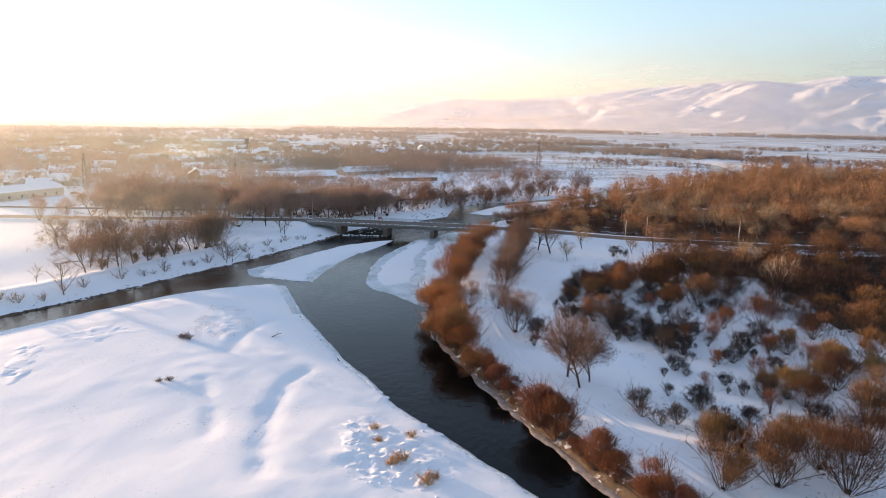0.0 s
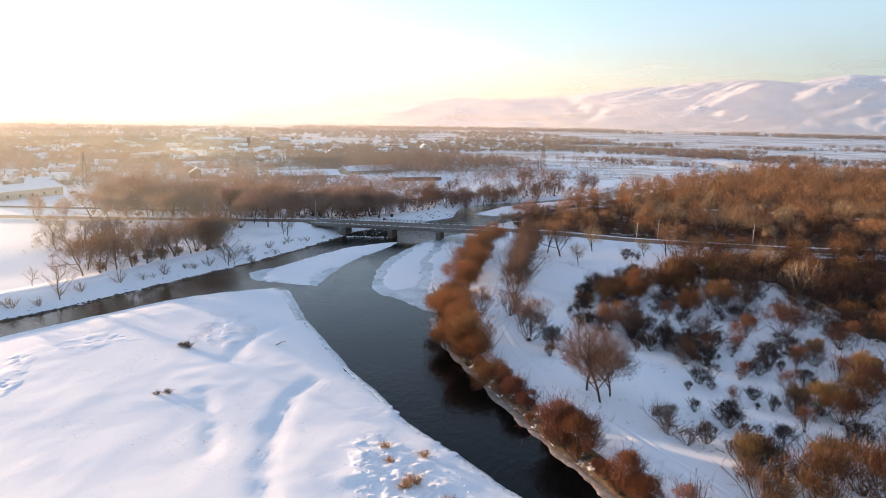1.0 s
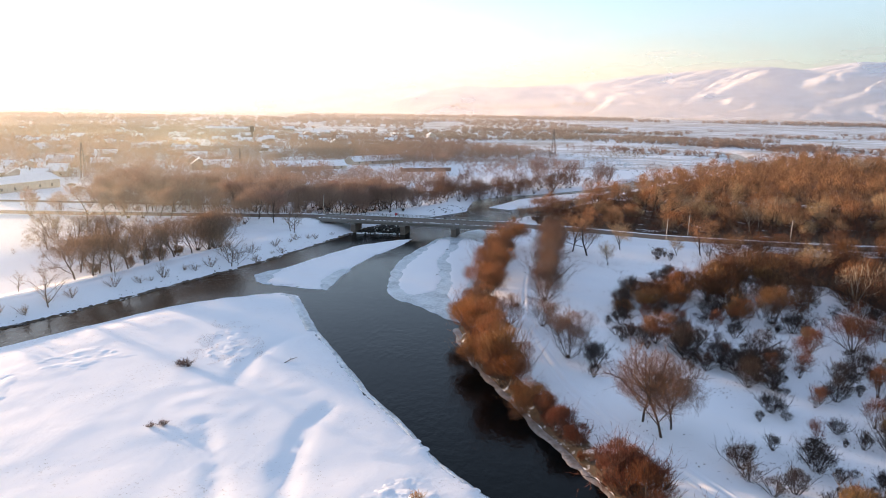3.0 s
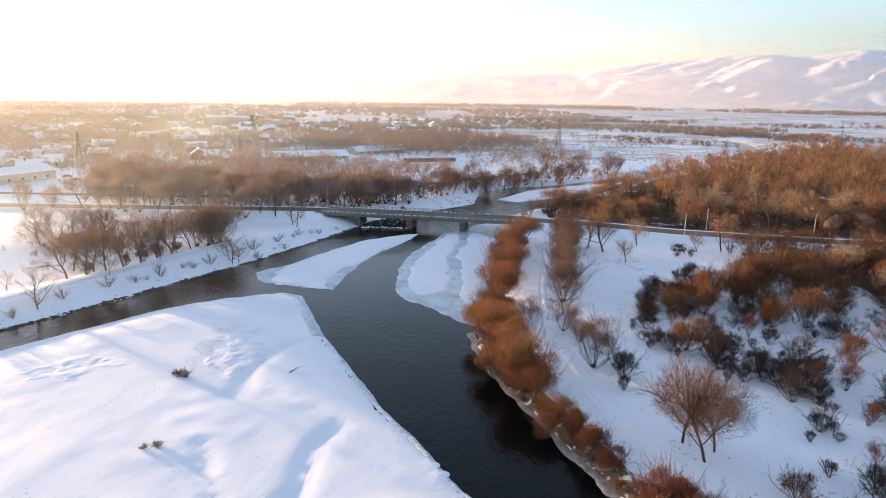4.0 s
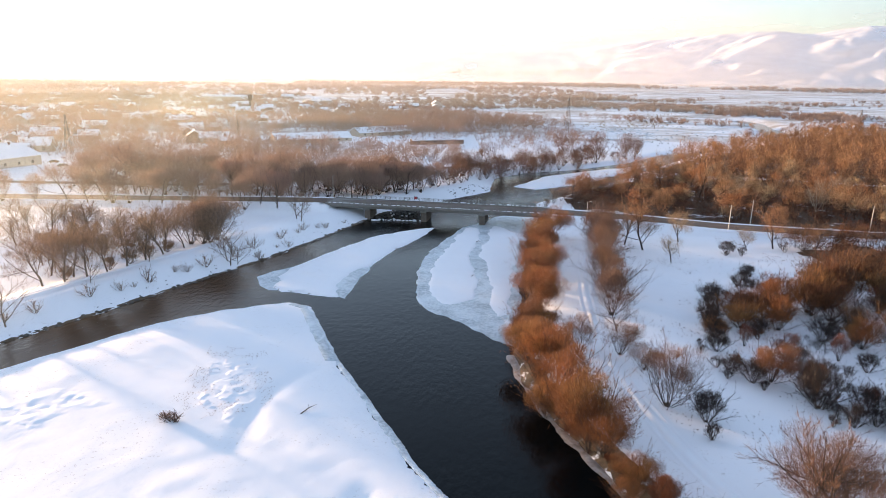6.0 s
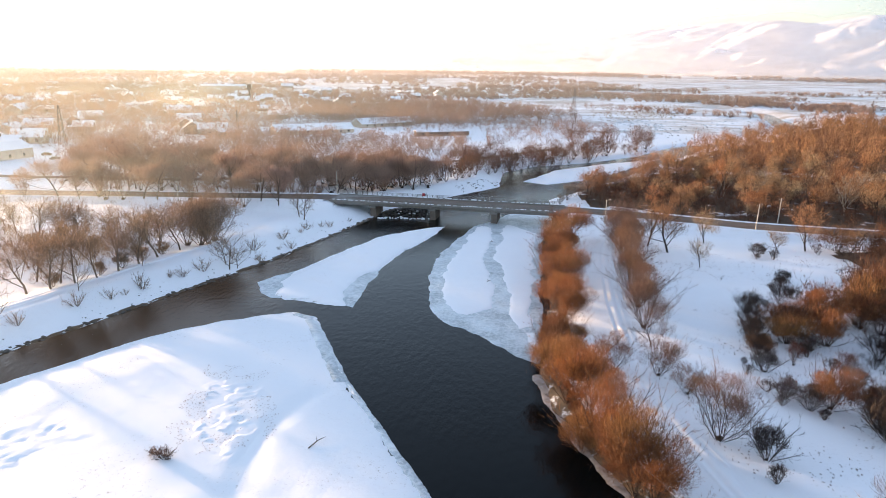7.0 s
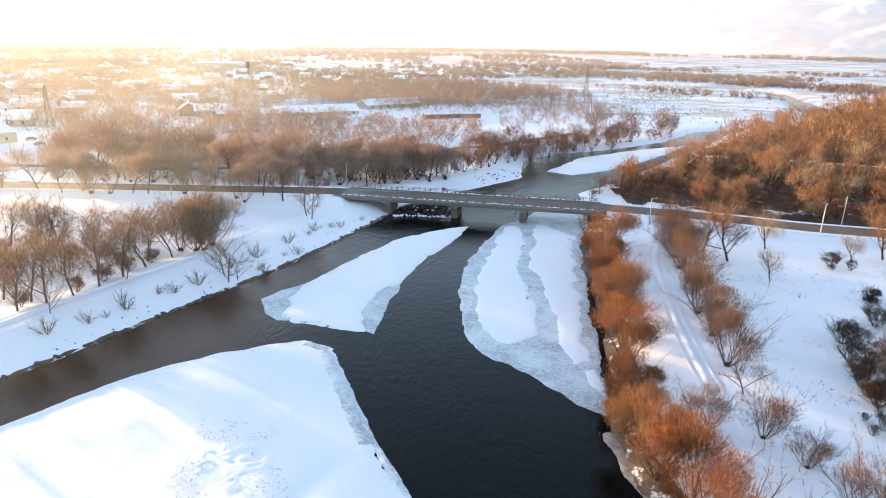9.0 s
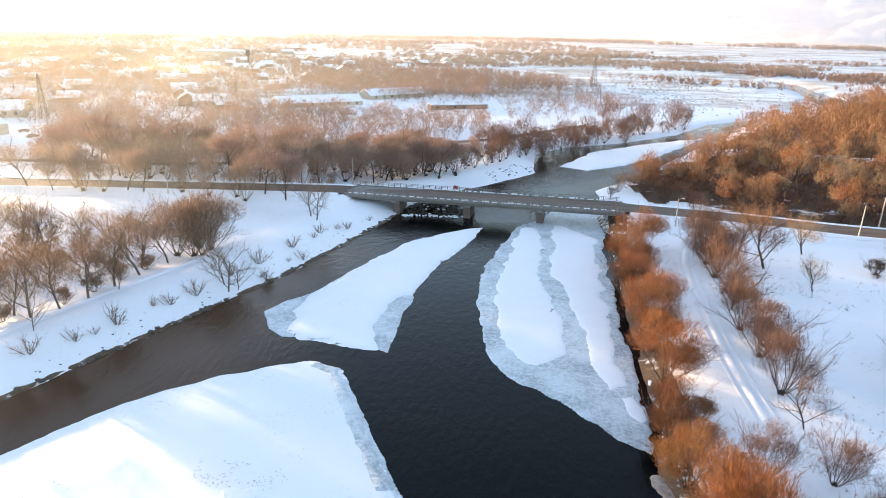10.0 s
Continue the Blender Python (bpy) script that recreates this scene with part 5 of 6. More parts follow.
joined_wood("garden_trees", town_protos, [p for p in scatter(BELT, 6.8, 9, 0.9, [(SERVICE, 3.4)]) if open_road(p)], 31, TW_TOWN, "bare brown trees between the road and the village", (0.5, 1.0))
HOUSES = [(-256, 403, 20), (-265, 424, 15), (-303, 543, 22), (-293, 507, 105), (-288, 461, 18), (-317, 501, 24), (-449, 703, 12), (-428, 698, 100), (-316, 625, 15), (-328, 693, 20), (-267, 610, 18), (-300, 683, 108), (-223, 526, 25),
          (-196, 468, 112), (-182, 464, 22), (-169, 453, 28), (-266, 760, 14), (-257, 815, 20), (-388, 704, 16), (-373, 601, 24), (-384, 580, 102), (-264, 467, 20), (-318, 652, 12), (-271, 590, 110), (-270, 668, 16),
          (-303, 984, 20), (-320, 1122, 14), (-374, 1150, 20), (-353, 1003, 105), (-253, 930, 18), (-420, 1122, 22), (-367, 877, 12), (-305, 784, 20), (-246, 372, 24), (-262, 384, 110), (-280, 398, 18), (-300, 420, 22), (-322, 446, 15), (-292, 440, 105)]


def open_view(p):
    """Free of the yards in front of the houses, the open yard by the road and the farm sheds."""
    x, y = p
    if y < 372 and not open_road(p):
        return False
    if math.hypot(x + 213, y - 352) < 34 or math.hypot(x + 222, y - 320) < 24 or (-150 < x < -20 and 440 < y < 512):
        return False
    return all(math.hypot(x - h[0] * 0.985, y - h[1] + 11) > 6 for h in HOUSES)


TOWN = [(-210, 300), (-75, 420), (-60, 440), (-30, 520), (30, 640), (-80, 900), (-420, 1150), (-1000, 1150), (-700, 500), (-330, 290)]
joined_wood("garden_trees", small_protos, [p for p in scatter(TOWN, 8.2, 10, 0.92) if waves(np.array(p[0]), np.array(p[1]), 75, 23) > -0.45 and p[1] < 620 and open_view(p)], 32, TW_TOWN, "bare garden trees among the village houses", (0.7, 1.2))
town_far = [far_tree(s, 12, 3, 3, 0.55, 3.2, 0.8, 4) for s in (255, 256, 257)]
joined_wood("garden_trees", town_far, [p for p in scatter(TOWN, 10.5, 60, 0.9) if waves(np.array(p[0]), np.array(p[1]), 90, 23) > -0.45 and p[1] >= 620 and open_view(p)], 40, TW_TOWN, "bare garden trees in the misty far village", (0.55, 1.05))
joined_wood("garden_trees", small_protos, scatter([(-160, 350), (-60, 340), (-20, 380), (-30, 450), (-60, 440), (-150, 446)], 6.6, 63, 0.85, [(SERVICE, 3.4)]), 43, TW_TOWN, "low bare orchard trees before the farm sheds", (0.62, 0.98))
joined_wood("garden_trees", small_protos, scatter([(-22, 446), (4, 436), (40, 462), (72, 510), (66, 600), (-16, 540), (-22, 500)], 8.5, 67, 0.8, [(SERVICE, 4.0)]), 45, TW_TOWN, "bare brown trees on the flat above the river", (0.4, 0.85))
FAR_TOWN = [(-1000, 1160), (-420, 1160), (-80, 960), (120, 1040), (260, 1300), (120, 1900), (-1500, 1900), (-1500, 1300)]
joined_wood("far_woodland", [far_tree(s, 10, 3, 3, 1.0, 4.0, 1.4, 2) for s in (258, 259)], [p for p in scatter(FAR_TOWN, 19, 64, 0.9) if waves(np.array(p[0]), np.array(p[1]), 160, 24) > -0.3], 44, TW_TOWN, "hazy bare trees beyond the village", (0.6, 1.2))
GROVE = [(-95, 520), (-30, 540), (60, 620), (20, 760), (-120, 760), (-190, 640)]
joined_wood("garden_trees", small_protos, scatter(GROVE, 8.6, 11, 0.95), 33, TW_TOWN, "dense bare grove behind the long sheds", (0.7, 1.0))
MIDBELT = [(-30, 540), (60, 600), (150, 760), (120, 820), (20, 760)]
joined_wood("far_woodland", small_protos, scatter(MIDBELT, 14.0, 12, 0.5) + scatter([(-20, 470), (5, 455), (60, 520), (20, 560)], 12, 15, 0.6), 34, TW_TOWN, "scattered bare trees on the snowy plain", (0.45, 0.8))
strip_protos = [far_tree(s, 6.0, 4, 2, 0.5, 2.4, 1.4, 2) for s in (221, 222, 223)]


def tree_line(line, wide, step, seed, keep=0.85):
    pts = band(line, wide / 2, -wide / 2)
    return scatter(pts, step, seed, keep)


def ragged(spots, size, seed, least):
    """Keeps clumps of a row and leaves gaps."""
    return [p for p in spots if waves(np.array(p[0]), np.array(p[1]), size, seed) > least]


lines = ragged(tree_line([(-120, 960), (60, 1000), (200, 985), (330, 930), (400, 860)], 170, 7.5, 13, 0.85), 110, 31, 0.0)
lines += ragged(tree_line([(290, 900), (340, 780), (450, 715), (700, 640)], 120, 6.5, 14, 0.85), 80, 32, -0.1)
lines += ragged(tree_line([(-300, 1420), (150, 1330), (560, 1180), (900, 1120)], 240, 11, 15, 0.8), 160, 33, 0.05)
lines += ragged(tree_line([(120, 760), (210, 690), (320, 660)], 50, 8, 16, 0.6), 30, 34, 0.15)
joined_wood("far_woodland", strip_protos, lines, 35, TW_TOWN, "brown clumps of bushes across the snowy plain", (0.6, 1.4))
far_lines = ragged(tree_line([(-560, 2080), (0, 2150), (700, 2040), (1150, 1820), (1400, 1640)], 260, 17, 17, 0.9), 260, 35, -0.6)
joined_wood("far_woodland", [far_tree(s, 9, 3, 3, 1.0, 4.0, 1.6, 2) for s in (231, 232, 233)], far_lines, 36, TW_TOWN, "far grey-brown belt of trees below the hills", (0.8, 1.5))

weeds = [far_tree(s, 0.7, 5, 2, 0.03, 0.4, 1.0, 2) for s in (251, 252, 253)]
MEADOW = [(4, 236), (14, 240), (56, 230), (70, 190), (66, 140), (60, 110), (62, 78), (40, 66), (26, 70), (16, 92), (6, 120), (2, 150), (6, 200)]
weed_spots = [p for p in scatter(MEADOW, 0.72, 55, 0.75, [(TRACK_RIGHT, 2.0)]) if waves(np.array(p[0]), np.array(p[1]), 11, 19) + 0.6 * waves(np.array(p[0]), np.array(p[1]), 3.0, 28) > 0.62]
joined_wood("dry_weeds", weeds, weed_spots, 56, TW_PINK, "thin dry weeds sticking out of the snow", (0.15, 0.5))
BAR_WEEDS = [(-61, 151), (-52, 151), (-47.5, 142), (-45, 131), (-54, 127), (-59, 132), (-60, 140)]
fine_weeds = [far_tree(s, 0.6, 5, 2, 0.012, 0.3, 1.1, 2) for s in (254, 256, 257)]
joined_wood("dry_weeds", fine_weeds, [p for p in scatter(BAR_WEEDS, 0.4, 57, 0.75) if waves(np.array(p[0]), np.array(p[1]), 4, 20) > -0.05] + scatter([(-16, 92), (-6, 90), (-4, 76), (-14, 78)], 1.3, 58, 0.3), 58, TW_PINK, "thin dry weeds on the snow bar", (0.2, 0.6))

brush = [far_tree(s, 4.2, 6, 5, 0.05, 0.9, 0.8, 9, 0.7) for s in (271, 272, 273)]
HOLLOW = [(-108, 172), (-98, 182), (-95, 196), (-92, 212), (-88, 226), (-104, 232), (-130, 226), (-150, 222), (-140, 200), (-120, 184)]
joined_wood("brush", brush, [p for p in scatter(HOLLOW, 3.4, 73, 0.7) if waves(np.array(p[0]), np.array(p[1]), 16, 41) > -0.15], 74, TW_GREY, "tangled grey-brown brush in the snowy hollow", (0.4, 1.15))

# ================= poles, masts, rocks =================
def pole(x, y, height, lamp=False, lean=0.0, label="pale wooden utility pole beside the road", group="roadside poles"):
    root = tagged(new("utility_pole"), label, "utility pole", group)
    root.matrix_world = pose(x, y, gz(x, y) - 0.1, 0, lean, 20)
    part("post", rod(bmesh.new(), (0, 0, 0), (0, 0, height), 0.16, 0.10, 8), POLE, root)
    if lamp:
        part("arm", rod(bmesh.new(), (0, 0, height - 0.1), (0.3, -1.2, height + 0.35), 0.05), STEEL, root)
        part("lamp_head", box(bmesh.new(), 0.15, 0.45, -1.75, -1.1, height + 0.28, height + 0.42, 0.04), STEEL, root)
    else:
        part("cross_arm", box(bmesh.new(), -0.8, 0.8, -0.06, 0.06, height - 0.6, height - 0.48, 0.01), TIMBER, root)
        for u in (-0.7, 0.0, 0.7):
            part("insulator", rod(bmesh.new(), (u, 0, height - 0.48), (u, 0, height - 0.28), 0.05, 0.03), PALE_CONCRETE, root)
    return root


for px, py, ph, lit in ((51.8, 235.8, 7.4, False), (61.5, 245.5, 7.6, False), (13.5, 240.5, 6.6, True), (92, 239.5, 7.6, False), (-66, 270, 8.2, True), (-17.5, 262.6, 7.2, True), (-112, 256.6, 7.4, False), (-152, 270, 7.8, False)):
    pole(px, py, ph, lit, 1.5 if not lit else 0.0)


def lattice(name, x, y, height, wide, arms, label, category):
    """A four-legged lattice tower with crossed braces."""
    root = tagged(new(name), label, category)
    root.matrix_world = pose(x, y, gz(x, y) - 0.2, 0, 0, 15)
    corner = [(-1, -1), (1, -1), (1, 1), (-1, 1)]
    r = lambda z: wide / 2 * (1 - 0.85 * z / height)
    for a, b in corner:
        part("leg", rod(bmesh.new(), (a * r(0), b * r(0), 0), (a * r(height), b * r(height), height), 0.17, 0.10, 4), IRON, root)
    steps = 7
    for k in range(steps):
        z0, z1 = height * k / steps, height * (k + 1) / steps
        for i in range(4):
            (a, b), (c, d) = corner[i], corner[(i + 1) % 4]
            part("brace", rod(bmesh.new(), (a * r(z0), b * r(z0), z0), (c * r(z1), d * r(z1), z1), 0.05, None, 4), IRON, root)
            part("brace", rod(bmesh.new(), (c * r(z0), d * r(z0), z0), (a * r(z1), b * r(z1), z1), 0.05, None, 4), IRON, root)
    for z, w in arms:
        part("cross_arm", rod(bmesh.new(), (-w, 0, z), (w, 0, z), 0.09, None, 4), STEEL, root)
    return root


lattice("lattice_mast", -234, 396, 20.5, 3.2, ((10, 2.6), (13, 2.2), (16, 1.8)), "rusty lattice mast with side arms among village houses", "mast")
lattice("antenna_mast", -166, 462, 15, 2.2, ((11, 1.4), (13.2, 1.6)), "dark antenna mast with panels behind the gabled house", "mast")
lattice("power_pylon", 62, 664, 24, 4.0, ((17, 4.0), (20, 3.0), (23, 2.2)), "grey lattice power pylon on the snowy plain", "pylon")
lattice("power_pylon", 330, 690, 16, 2.6, ((11, 2.6), (13.4, 2.0), (15.4, 1.5)), "grey lattice power pylon on the snowy plain", "pylon")


def a_frame_pole(x, y):
    root = tagged(new("power_pole"), "dark two-legged power pole standing in snow", "power pole", "two-legged poles")
    root.matrix_world = pose(x, y, gz(x, y) - 0.1, 0, 0, 30)
    for s in (-1, 1):
        part("leg", rod(bmesh.new(), (s * 1.7, 0, 0), (s * 0.15, 0, 11.5), 0.17, 0.12, 6), TIMBER, root)
    part("cross_arm", box(bmesh.new(), -1.6, 1.6, -0.1, 0.1, 10.4, 10.6, 0.02), TIMBER, root)
    part("brace", box(bmesh.new(), -1.0, 1.0, -0.08, 0.08, 5.2, 5.36, 0.02), TIMBER, root)


a_frame_pole(32, 544)
a_frame_pole(46, 541)
a_frame_pole(22, 548)


def water_tower(x, y):
    root = tagged(new("water_tower"), "dark rusty water tower rising above village roofs", "water tower")
    root.matrix_world = pose(x, y, gz(x, y) - 0.2)
    part("column", rod(bmesh.new(), (0, 0, 0), (0, 0, 13), 1.0, 0.9, 12), IRON, root)
    part("tank", rod(bmesh.new(), (0, 0, 12.6), (0, 0, 18.2), 2.1, 2.4, 16), IRON, root)
    part("tank_roof", rod(bmesh.new(), (0, 0, 18.21), (0, 0, 19.2), 2.45, 0.2, 16), IRON, root)


water_tower(-265, 780)


def stone_mesh(seed):
    rng = random.Random(seed)
    bm = bmesh.new()
    bmesh.ops.create_icosphere(bm, subdivisions=1, radius=1.0)
    for v in bm.verts:
        v.co *= rng.uniform(0.7, 1.15)
        v.co.z *= 0.6
    bmesh.ops.triangulate(bm, faces=bm.faces)
    v = np.array([p.co[:] for p in bm.verts])
    bm.verts.index_update()
    f = np.array([[p.index for p in q.verts] for q in bm.faces])
    bm.free()
    return v, f


stones = [stone_mesh(s) for s in range(6)]


def stone_field(name, spots, sizes, seed, material, label, level=None):
    rng = np.random.RandomState(seed)
    verts, faces, n = [], [], 0
    zz = ground_z(*np.array(spots, float).T)
    for k, ((x, y), z) in enumerate(zip(spots, zz)):
        v, f = stones[k % len(stones)]
        s, a = rng.uniform(*sizes), rng.uniform(0, 6.28)
        c, d = math.cos(a), math.sin(a)
        z = max(z, -0.1) if level is None else level
        verts.append(np.stack([(v[:, 0] * c - v[:, 1] * d) * s + x, (v[:, 0] * d + v[:, 1] * c) * s * 0.8 + y, v[:, 2] * s + z], 1))
        faces.append(f + n)
        n += len(v)
    tagged(new(name, mesh_from(name, np.concatenate(verts), np.concatenate(faces), material)), label, "rocks", kind="stuff")


shore = scatter(band(LEFT_BANK[17:31], 0.6, -0.7), 0.6, 41, 0.6)
stone_field("shore_rocks", [p for p in shore if waves(np.array(p[0]), np.array(p[1]), 7, 36) > -0.25], (0.14, 0.6), 42, ROCK, "dark broken rocks along the snowy waterline")
stone_field("shore_rocks", scatter(band(LEFT_BANK[17:31], -1.2, -4.0), 1.7, 43, 0.3), (0.10, 0.24), 44, ROCK, "dark rocks poking out of the bank snow")
RIFFLE = [(-50, 253.5), (-36, 254.5), (-33, 262), (-35, 276), (-44, 271), (-50, 261)]
stone_field("riffle_rocks", scatter(RIFFLE, 0.95, 45, 0.75), (0.2, 0.65), 46, ROCK, "dark wet rocks in the shallow riffle under the bridge", 0.05)
stone_field("riffle_snow", scatter(RIFFLE, 2.4, 47, 0.4) + scatter([(-51, 252.6), (-35, 253.2), (-35, 254.6), (-51, 254.4)], 0.7, 48, 0.8), (0.25, 0.55), 49, ROOF_SNOW, "snow caps on rocks in the riffle", 0.22)
stone_field("snow_lumps", scatter([(-17, 92), (-7, 92), (-2, 80), (-4, 74), (-14, 76), (-20, 84)], 0.7, 69, 0.35), (0.10, 0.26), 70, ROOF_SNOW, "broken crusts and clods on the trampled snow bar")
stone_field("ledge_rocks", scatter([(-26, 297), (-13, 313), (-13, 320), (-18, 318), (-30, 300)], 1.0, 50, 0.35), (0.2, 0.5), 51, ROCK, "dark rocks on the snowy ledge by the river")


FLATS = [(95, 470), (150, 530), (195, 600), (215, 680), (150, 720), (95, 640), (70, 540)]
stone_field("ice_rubble", [p for p in scatter(FLATS, 4.2, 75, 0.6) if waves(np.array(p[0]), np.array(p[1]), 40, 39) > 0.0], (0.35, 1.3), 76, ICE, "broken ice blocks on the frozen river flats")
stone_field("ice_rubble", [p for p in scatter(FLATS, 5.0, 77, 0.5) if waves(np.array(p[0]), np.array(p[1]), 50, 40) > 0.1], (0.3, 0.8), 78, ROCK, "dark stones on the frozen river flats")


def marker(x, y):
    root = tagged(new("marker_board"), "small red and white marker board by the bridge railing", "road sign")
    root.matrix_world = pose(x, y, float(road_height(x, y)) + 0.05, 0, 0, -8)
    part("board", box(bmesh.new(), -0.6, 0.25, -0.06, 0.06, 0.65, 1.5, 0.02), RED, root)
    part("panel", box(bmesh.new(), 0.26, 0.7, -0.05, 0.05, 0.65, 1.4, 0.02), STEEL, root)
    for u in (-0.5, 0.6):
        part("post", box(bmesh.new(), u - 0.05, u + 0.05, 0.065, 0.15, 0, 1.7, 0.01), STEEL, root)


marker(-37.5, 262.2)


def driftwood(x, y, turn, length):
    bm = bmesh.new()
    rod(bm, (-length / 2, 0, 0.08), (length * 0.1, 0.12, 0.16), 0.075, 0.055)
    rod(bm, (length * 0.08, 0.12, 0.16), (length / 2, -0.1, 0.12), 0.055, 0.02)
    rod(bm, (0, 0.08, 0.14), (length * 0.18, 0.5, 0.4), 0.04, 0.015)
    me = bpy.data.meshes.new("driftwood")
    bm.to_mesh(me)
    bm.free()
    me.materials.append(BARK)
    ob = new("driftwood", me)
    ob.matrix_world = pose(x, y, max(gz(x, y), 0.12), 0, 0, turn)
    tagged(ob, "dark stick of driftwood lying on the snow", "driftwood")


driftwood(-40, 131.3, 62, 3.0)
driftwood(-18.6, 196.4, 60, 1.6)
driftwood(-17.4, 229, 20, 1.2)


def parked_car(x, y, turn):
    root = tagged(new("car"), "dark parked car with snow on its roof", "car")
    root.matrix_world = pose(x, y, gz(x, y), 0, 0, turn)
    body = box(bmesh.new(), -2.1, 2.1, -0.85, 0.85, 0.35, 0.95, 0.12)
    box(body, -1.3, 1.0, -0.75, 0.75, 0.9, 1.45, 0.2)
    part("body", body, TIMBER, root)
    part("roof_snow", box(bmesh.new(), -1.1, 0.8, -0.66, 0.66, 1.455, 1.58, 0.05), ROOF_SNOW, root)
    for u in (-1.35, 1.35):
        for v in (-0.8, 0.8):
            part("wheel", rod(bmesh.new(), (u, v - 0.1, 0.33), (u, v + 0.1, 0.33), 0.33, 0.33, 14), ROCK, root)
    part("window", box(bmesh.new(), -1.0, 0.75, -0.765, 0.765, 1.05, 1.32, 0.02), GLASS, root)


parked_car(-215, 353, 25)
parked_car(-203, 340, 70)

# ================= houses and sheds =================
def house(width, depth, wall_h, rise, wall, name="house", label="single-storey village house under a snowy gable roof", windows=3, chimney=True, group="village houses"):
    """A gabled house: walls along x, ridge along x."""
    root = tagged(new(name), label, "house" if name == "house" else "shed", group)
    w, d = width / 2, depth / 2
    bm = bmesh.new()
    ring = [(-d, -0.6), (d, -0.6), (d, wall_h), (0, wall_h + rise), (-d, wall_h)]
    lo, hi = ([bm.verts.new((s * w, y, z)) for y, z in ring] for s in (-1, 1))
    bm.faces.new(lo[::-1])
    bm.faces.new(hi)
    for i in range(5):
        j = (i + 1) % 5
        bm.faces.new((lo[i], lo[j], hi[j], hi[i]))
    bmesh.ops.recalc_face_normals(bm, faces=bm.faces)
    part("wall", bm, wall, root)
    over, thick = 0.55, 0.32
    slope = rise / d
    for s in (-1, 1):
        bm = bmesh.new()
        y1 = s * (d + over)
        z1 = wall_h - over * slope
        pts = [(0, wall_h + rise + 0.02), (y1, z1 + 0.02), (y1, z1 + thick), (0, wall_h + rise + thick)]
        a, b = ([bm.verts.new((e * (w + 0.45), y, z)) for y, z in pts] for e in (-1, 1))
        bm.faces.new(a)
        bm.faces.new(b)
        for i in range(4):
            j = (i + 1) % 4
            bm.faces.new((a[i], a[j], b[j], b[i]))
        bmesh.ops.recalc_face_normals(bm, faces=bm.faces)
        bmesh.ops.bevel(bm, geom=list(bm.edges), offset=0.06, segments=1, affect="EDGES")
        part("roof", bm, ROOF_SNOW, root, "snow-covered roof slope")
    for k in range(windows):
        u = -w + width * (k + 0.7) / (windows + 0.4)
        for s in (-1, 1):
            win = part("window", box(bmesh.new(), u - 0.55, u + 0.55, s * d - 0.04, s * d + 0.04, 0.95, 2.15), GLASS, root)
            part("frame", box(bmesh.new(), u - 0.65, u + 0.65, s * d - 0.05 if s > 0 else s * d - 0.03, s * d + 0.03 if s > 0 else s * d + 0.05, 2.16, 2.3), PALE_CONCRETE, win)
    part("door", box(bmesh.new(), w - 0.03, w + 0.05, -0.45, 0.45, 0.05, 2.05), TIMBER, root)
    if chimney:
        part("chimney", box(bmesh.new(), -w * 0.4 - 0.3, -w * 0.4 + 0.3, -0.9, -0.3, wall_h + rise * 0.5, wall_h + rise + 1.0, 0.03), BRICK_WALL, root)
    return root


def stand(ob, x, y, turn, s=1.0):
    ob.matrix_basis = Matrix.Translation((x, y, gz(x, y))) @ Matrix.Rotation(radians(turn), 4, "Z") @ Matrix.Diagonal((s, s, s, 1))


barn = house(42, 12, 4.2, 2.4, PLASTER, "barn", "long pale barn under a snowy roof by the road", 6, False, "")
stand(barn, -229, 329, 73)
shed = house(50, 14, 2.6, 3.2, PLASTER, "long_shed", "long pale farm shed with a broad snowy roof and small windows", 9, False, "")
stand(shed, -125, 481, 32)
shed2 = house(44, 14, 2.6, 3.2, PLASTER, "long_shed", "long farm shed with a broad snowy roof", 7, False, "")
stand(shed2, -88, 536, 42)
wall_shed = house(34, 7, 2.6, 0.7, BRICK_WALL, "low_shed", "low roofless-looking stone shed in the snow", 6, False, "")
stand(wall_shed, -44, 481, 22)
hall = house(60, 16, 7.0, 2.0, PLASTER, "hall", "large pale hall beyond the village roofs", 8, False, "")
stand(hall, -380, 1010, 12)
kinds = [house(12, 8.5, 3.0, 2.8, PLASTER), house(10, 8, 2.8, 2.6, BRICK_WALL, label="brown brick village house under a snowy gable roof"), house(14, 9, 3.1, 2.4, PALE_CONCRETE, label="pale village house with a broad snowy roof", windows=4),
         house(8, 6, 2.6, 2.0, TIMBER, label="small timber outhouse with a snowy roof", windows=1)]
rng = random.Random(77)
for hx, hy in scatter([(-330, 460), (-200, 470), (-150, 560), (-180, 700), (-60, 800), (-60, 960), (-420, 1080), (-820, 1080), (-620, 560)], 46, 20, 0.6):
    if min(math.hypot(hx - h[0], hy - h[1]) for h in HOUSES) < 16:
        continue
    HOUSES.append((hx, hy, rng.choice((15, 22, 105, 112)) + rng.uniform(-9, 9)))
for k, (hx, hy, turn) in enumerate(HOUSES):
    i = k % 4
    s = rng.uniform(1.0, 1.35)
    ob = kinds[i] if k < 4 else copy_thing(kinds[i], Matrix())
    stand(ob, hx, hy, turn, s)


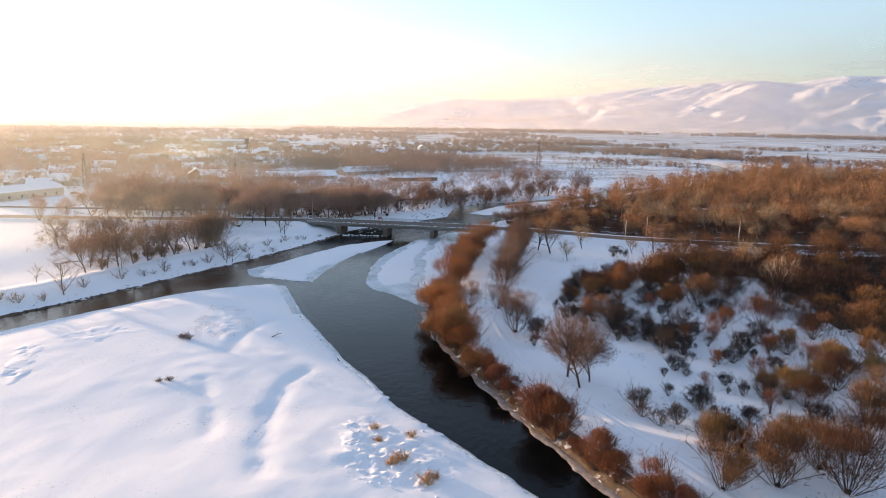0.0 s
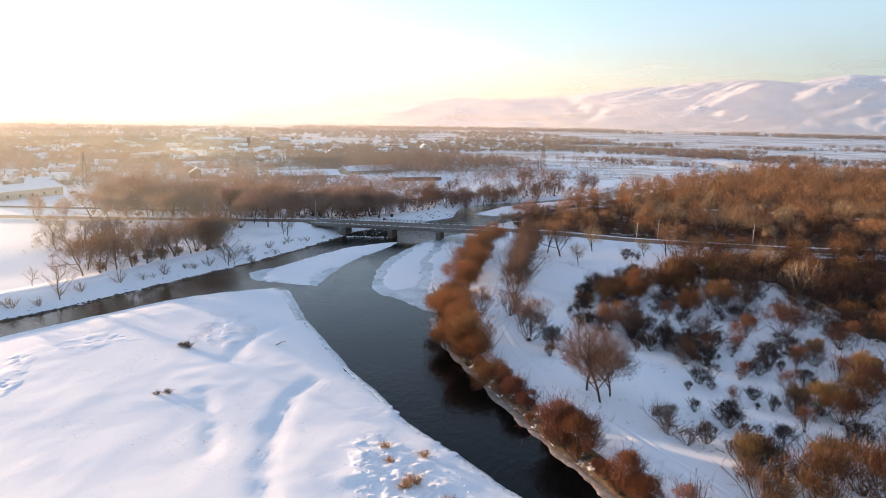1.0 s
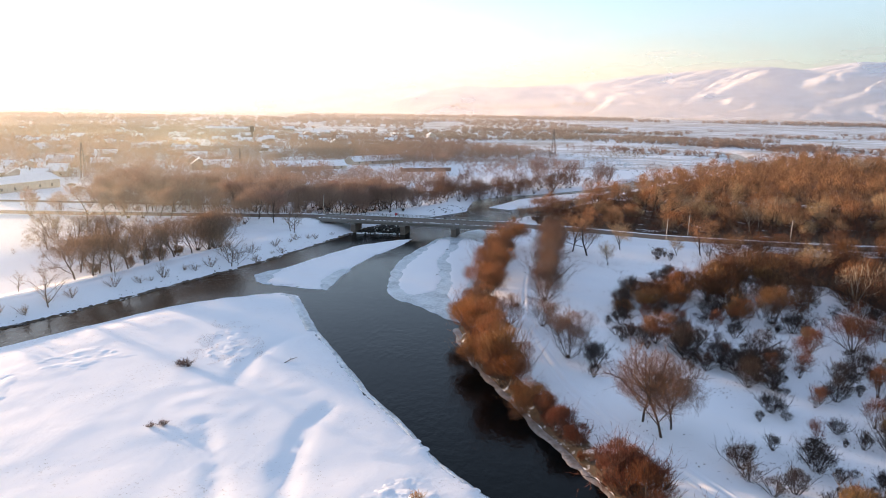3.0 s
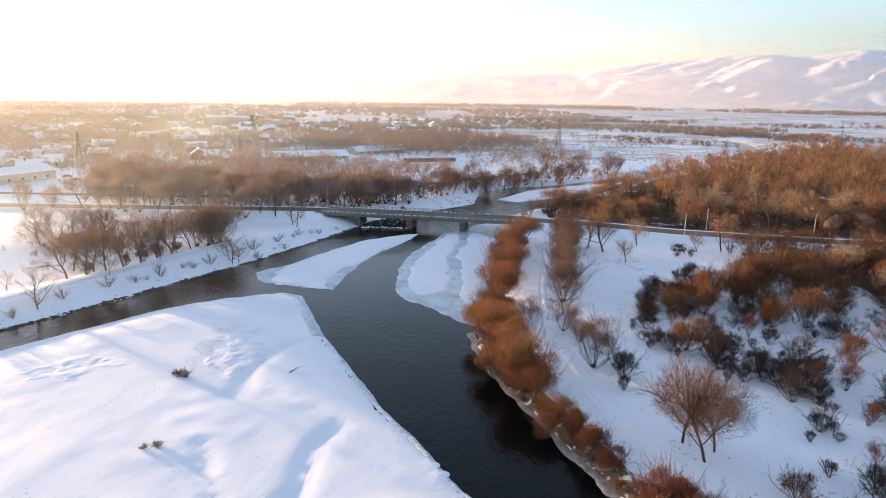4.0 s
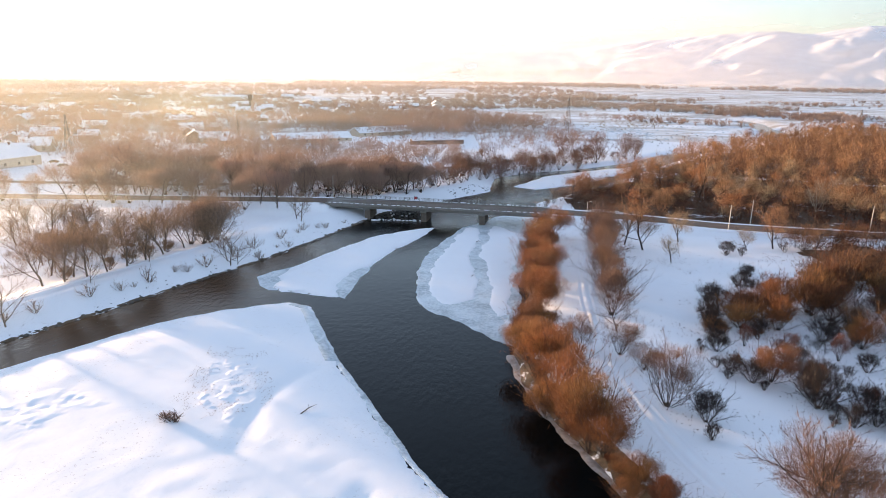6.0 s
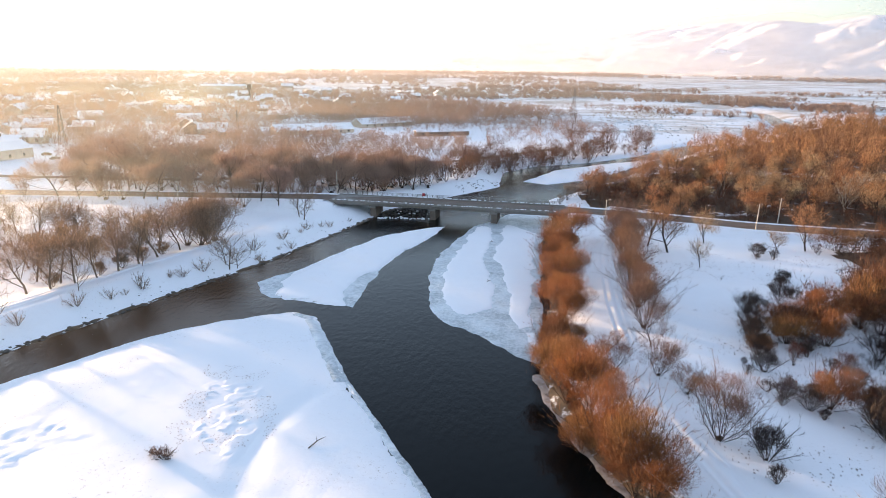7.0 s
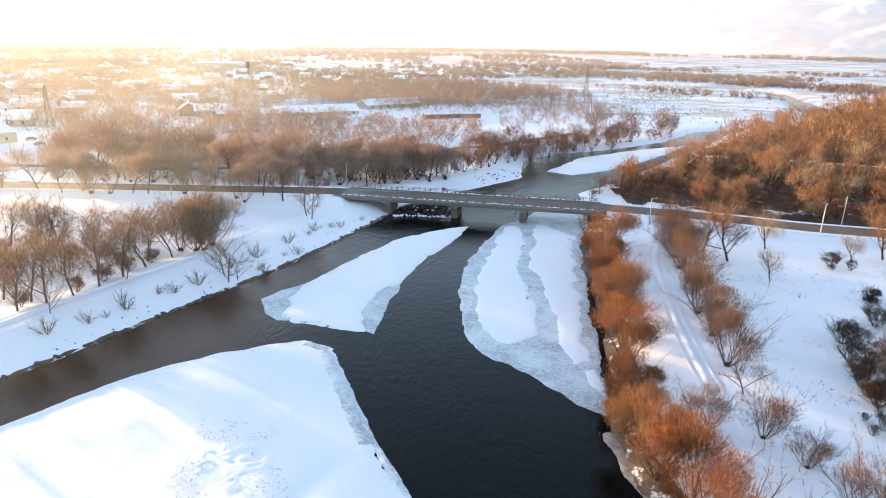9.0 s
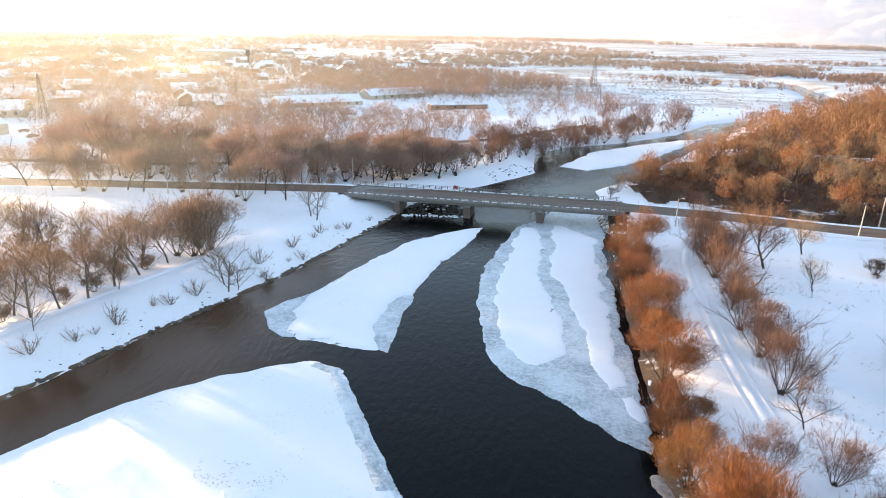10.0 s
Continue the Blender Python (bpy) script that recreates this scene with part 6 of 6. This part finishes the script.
def far_village(spots, seed):
    """Tiny gabled houses at the foot of the hills, too far to pick apart."""
    rng = np.random.RandomState(seed)
    verts, faces = [], []
    for x, y in spots:
        w, d, h, up, a = rng.uniform(5, 9), rng.uniform(4, 6), rng.uniform(3, 5), rng.uniform(2, 3.5), rng.uniform(0, 3.14)
        z, n = float(hills(np.array(x), np.array(y))) - 2, len(verts)
        for u in (-w, w):
            for v, k in ((-d, 0), (d, 0), (d, h + 2), (0, h + up + 2), (-d, h + 2)):
                verts.append((x + u * math.cos(a) - v * math.sin(a), y + u * math.sin(a) + v * math.cos(a), z + k))
        faces += [(n, n + i, n + i + 1) for i in (1, 2, 3)] + [(n + 5, n + 6 + i, n + 5 + i) for i in (1, 2, 3)]
        for i in range(5):
            j = (i + 1) % 5
            faces += [(n + i, n + 5 + i, n + 5 + j), (n + i, n + 5 + j, n + j)]
    me = mesh_from("far_village", np.array(verts), np.array(faces), TIMBER)
    tagged(new("far_village", me), "distant brown houses at the foot of the snowy hills", "houses", kind="stuff")


far_village(scatter([(-150, 3320), (420, 3300), (460, 3460), (-150, 3480)], 36, 73, 0.4) + scatter([(440, 3420), (800, 3340), (820, 3400), (460, 3480)], 34, 75, 0.3), 74)

# reeds on the far flat
for poly, seed in (([(80, 600), (140, 640), (170, 720), (110, 740), (70, 660)], 61), ([(95, 760), (220, 800), (215, 850), (100, 830)], 62)):
    reeds = [far_tree(s, 2.0, 6, 4, 0.12, 0.7) for s in (241, 242)]
    joined_wood("reed_bed", reeds, scatter(poly, 5.5, seed, 0.6), seed, STRAW, "yellow dry reeds on the snowy flat", (0.5, 0.9))


# ================= translucent sheets standing in for haze over village and plain ===
def haze_material(name, tone):
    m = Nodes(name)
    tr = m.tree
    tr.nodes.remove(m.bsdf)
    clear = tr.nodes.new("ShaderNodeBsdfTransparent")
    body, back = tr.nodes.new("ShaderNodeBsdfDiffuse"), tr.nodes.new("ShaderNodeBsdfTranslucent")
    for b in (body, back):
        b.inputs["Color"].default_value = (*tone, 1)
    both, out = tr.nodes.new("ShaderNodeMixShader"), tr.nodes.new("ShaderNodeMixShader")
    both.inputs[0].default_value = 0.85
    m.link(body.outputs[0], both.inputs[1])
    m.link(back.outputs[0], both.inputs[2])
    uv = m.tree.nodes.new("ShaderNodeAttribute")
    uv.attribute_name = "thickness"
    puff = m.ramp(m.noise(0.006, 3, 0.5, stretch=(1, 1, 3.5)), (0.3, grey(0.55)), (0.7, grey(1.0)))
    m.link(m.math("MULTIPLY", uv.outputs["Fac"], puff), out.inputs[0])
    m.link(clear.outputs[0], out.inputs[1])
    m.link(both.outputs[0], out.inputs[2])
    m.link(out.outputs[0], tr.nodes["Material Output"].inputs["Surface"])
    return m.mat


TOWN_HAZE, HAZE = haze_material("village_haze", (0.61, 0.645, 0.55)), haze_material("distant_haze", (0.62, 0.568, 0.55))


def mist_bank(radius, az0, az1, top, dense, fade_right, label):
    """A thin upright sheet on an arc, added to imitate haze, thinning upwards and towards its ends."""
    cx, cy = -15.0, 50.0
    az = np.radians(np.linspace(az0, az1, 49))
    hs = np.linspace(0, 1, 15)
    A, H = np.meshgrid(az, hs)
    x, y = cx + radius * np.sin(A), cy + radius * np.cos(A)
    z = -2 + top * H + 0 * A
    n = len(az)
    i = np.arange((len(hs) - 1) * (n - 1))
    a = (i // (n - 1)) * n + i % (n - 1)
    me = mesh_from("mist_bank", np.stack([x, y, z], -1).reshape(-1, 3), np.stack([a, a + 1, a + n + 1, a + n], 1), TOWN_HAZE if radius < 1000 else HAZE, True)
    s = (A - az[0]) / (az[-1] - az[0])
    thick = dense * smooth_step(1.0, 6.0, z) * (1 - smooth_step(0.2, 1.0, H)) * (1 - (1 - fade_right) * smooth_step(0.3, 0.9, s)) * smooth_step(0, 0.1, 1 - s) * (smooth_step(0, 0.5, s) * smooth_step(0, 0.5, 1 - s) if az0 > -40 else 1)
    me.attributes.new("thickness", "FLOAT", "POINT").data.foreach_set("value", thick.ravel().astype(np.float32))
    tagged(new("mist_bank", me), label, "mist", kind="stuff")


# the nearest sheets veil the left trees in place of hazy glare
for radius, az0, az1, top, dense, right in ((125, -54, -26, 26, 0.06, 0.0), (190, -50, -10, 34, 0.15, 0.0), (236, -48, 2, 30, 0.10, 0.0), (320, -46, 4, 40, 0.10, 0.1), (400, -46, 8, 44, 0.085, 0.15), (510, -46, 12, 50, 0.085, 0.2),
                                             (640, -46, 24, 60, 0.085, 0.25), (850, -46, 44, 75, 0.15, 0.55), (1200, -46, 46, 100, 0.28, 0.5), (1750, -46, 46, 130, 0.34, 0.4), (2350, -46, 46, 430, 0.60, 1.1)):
    mist_bank(radius, az0, az1, top, dense, right, "thin translucent sheet standing in for haze over village and plain")
mist_bank(640, -29, -19, 46, 0.18, 1.0, "pale translucent sheet standing in for smoky haze over the village roofs")
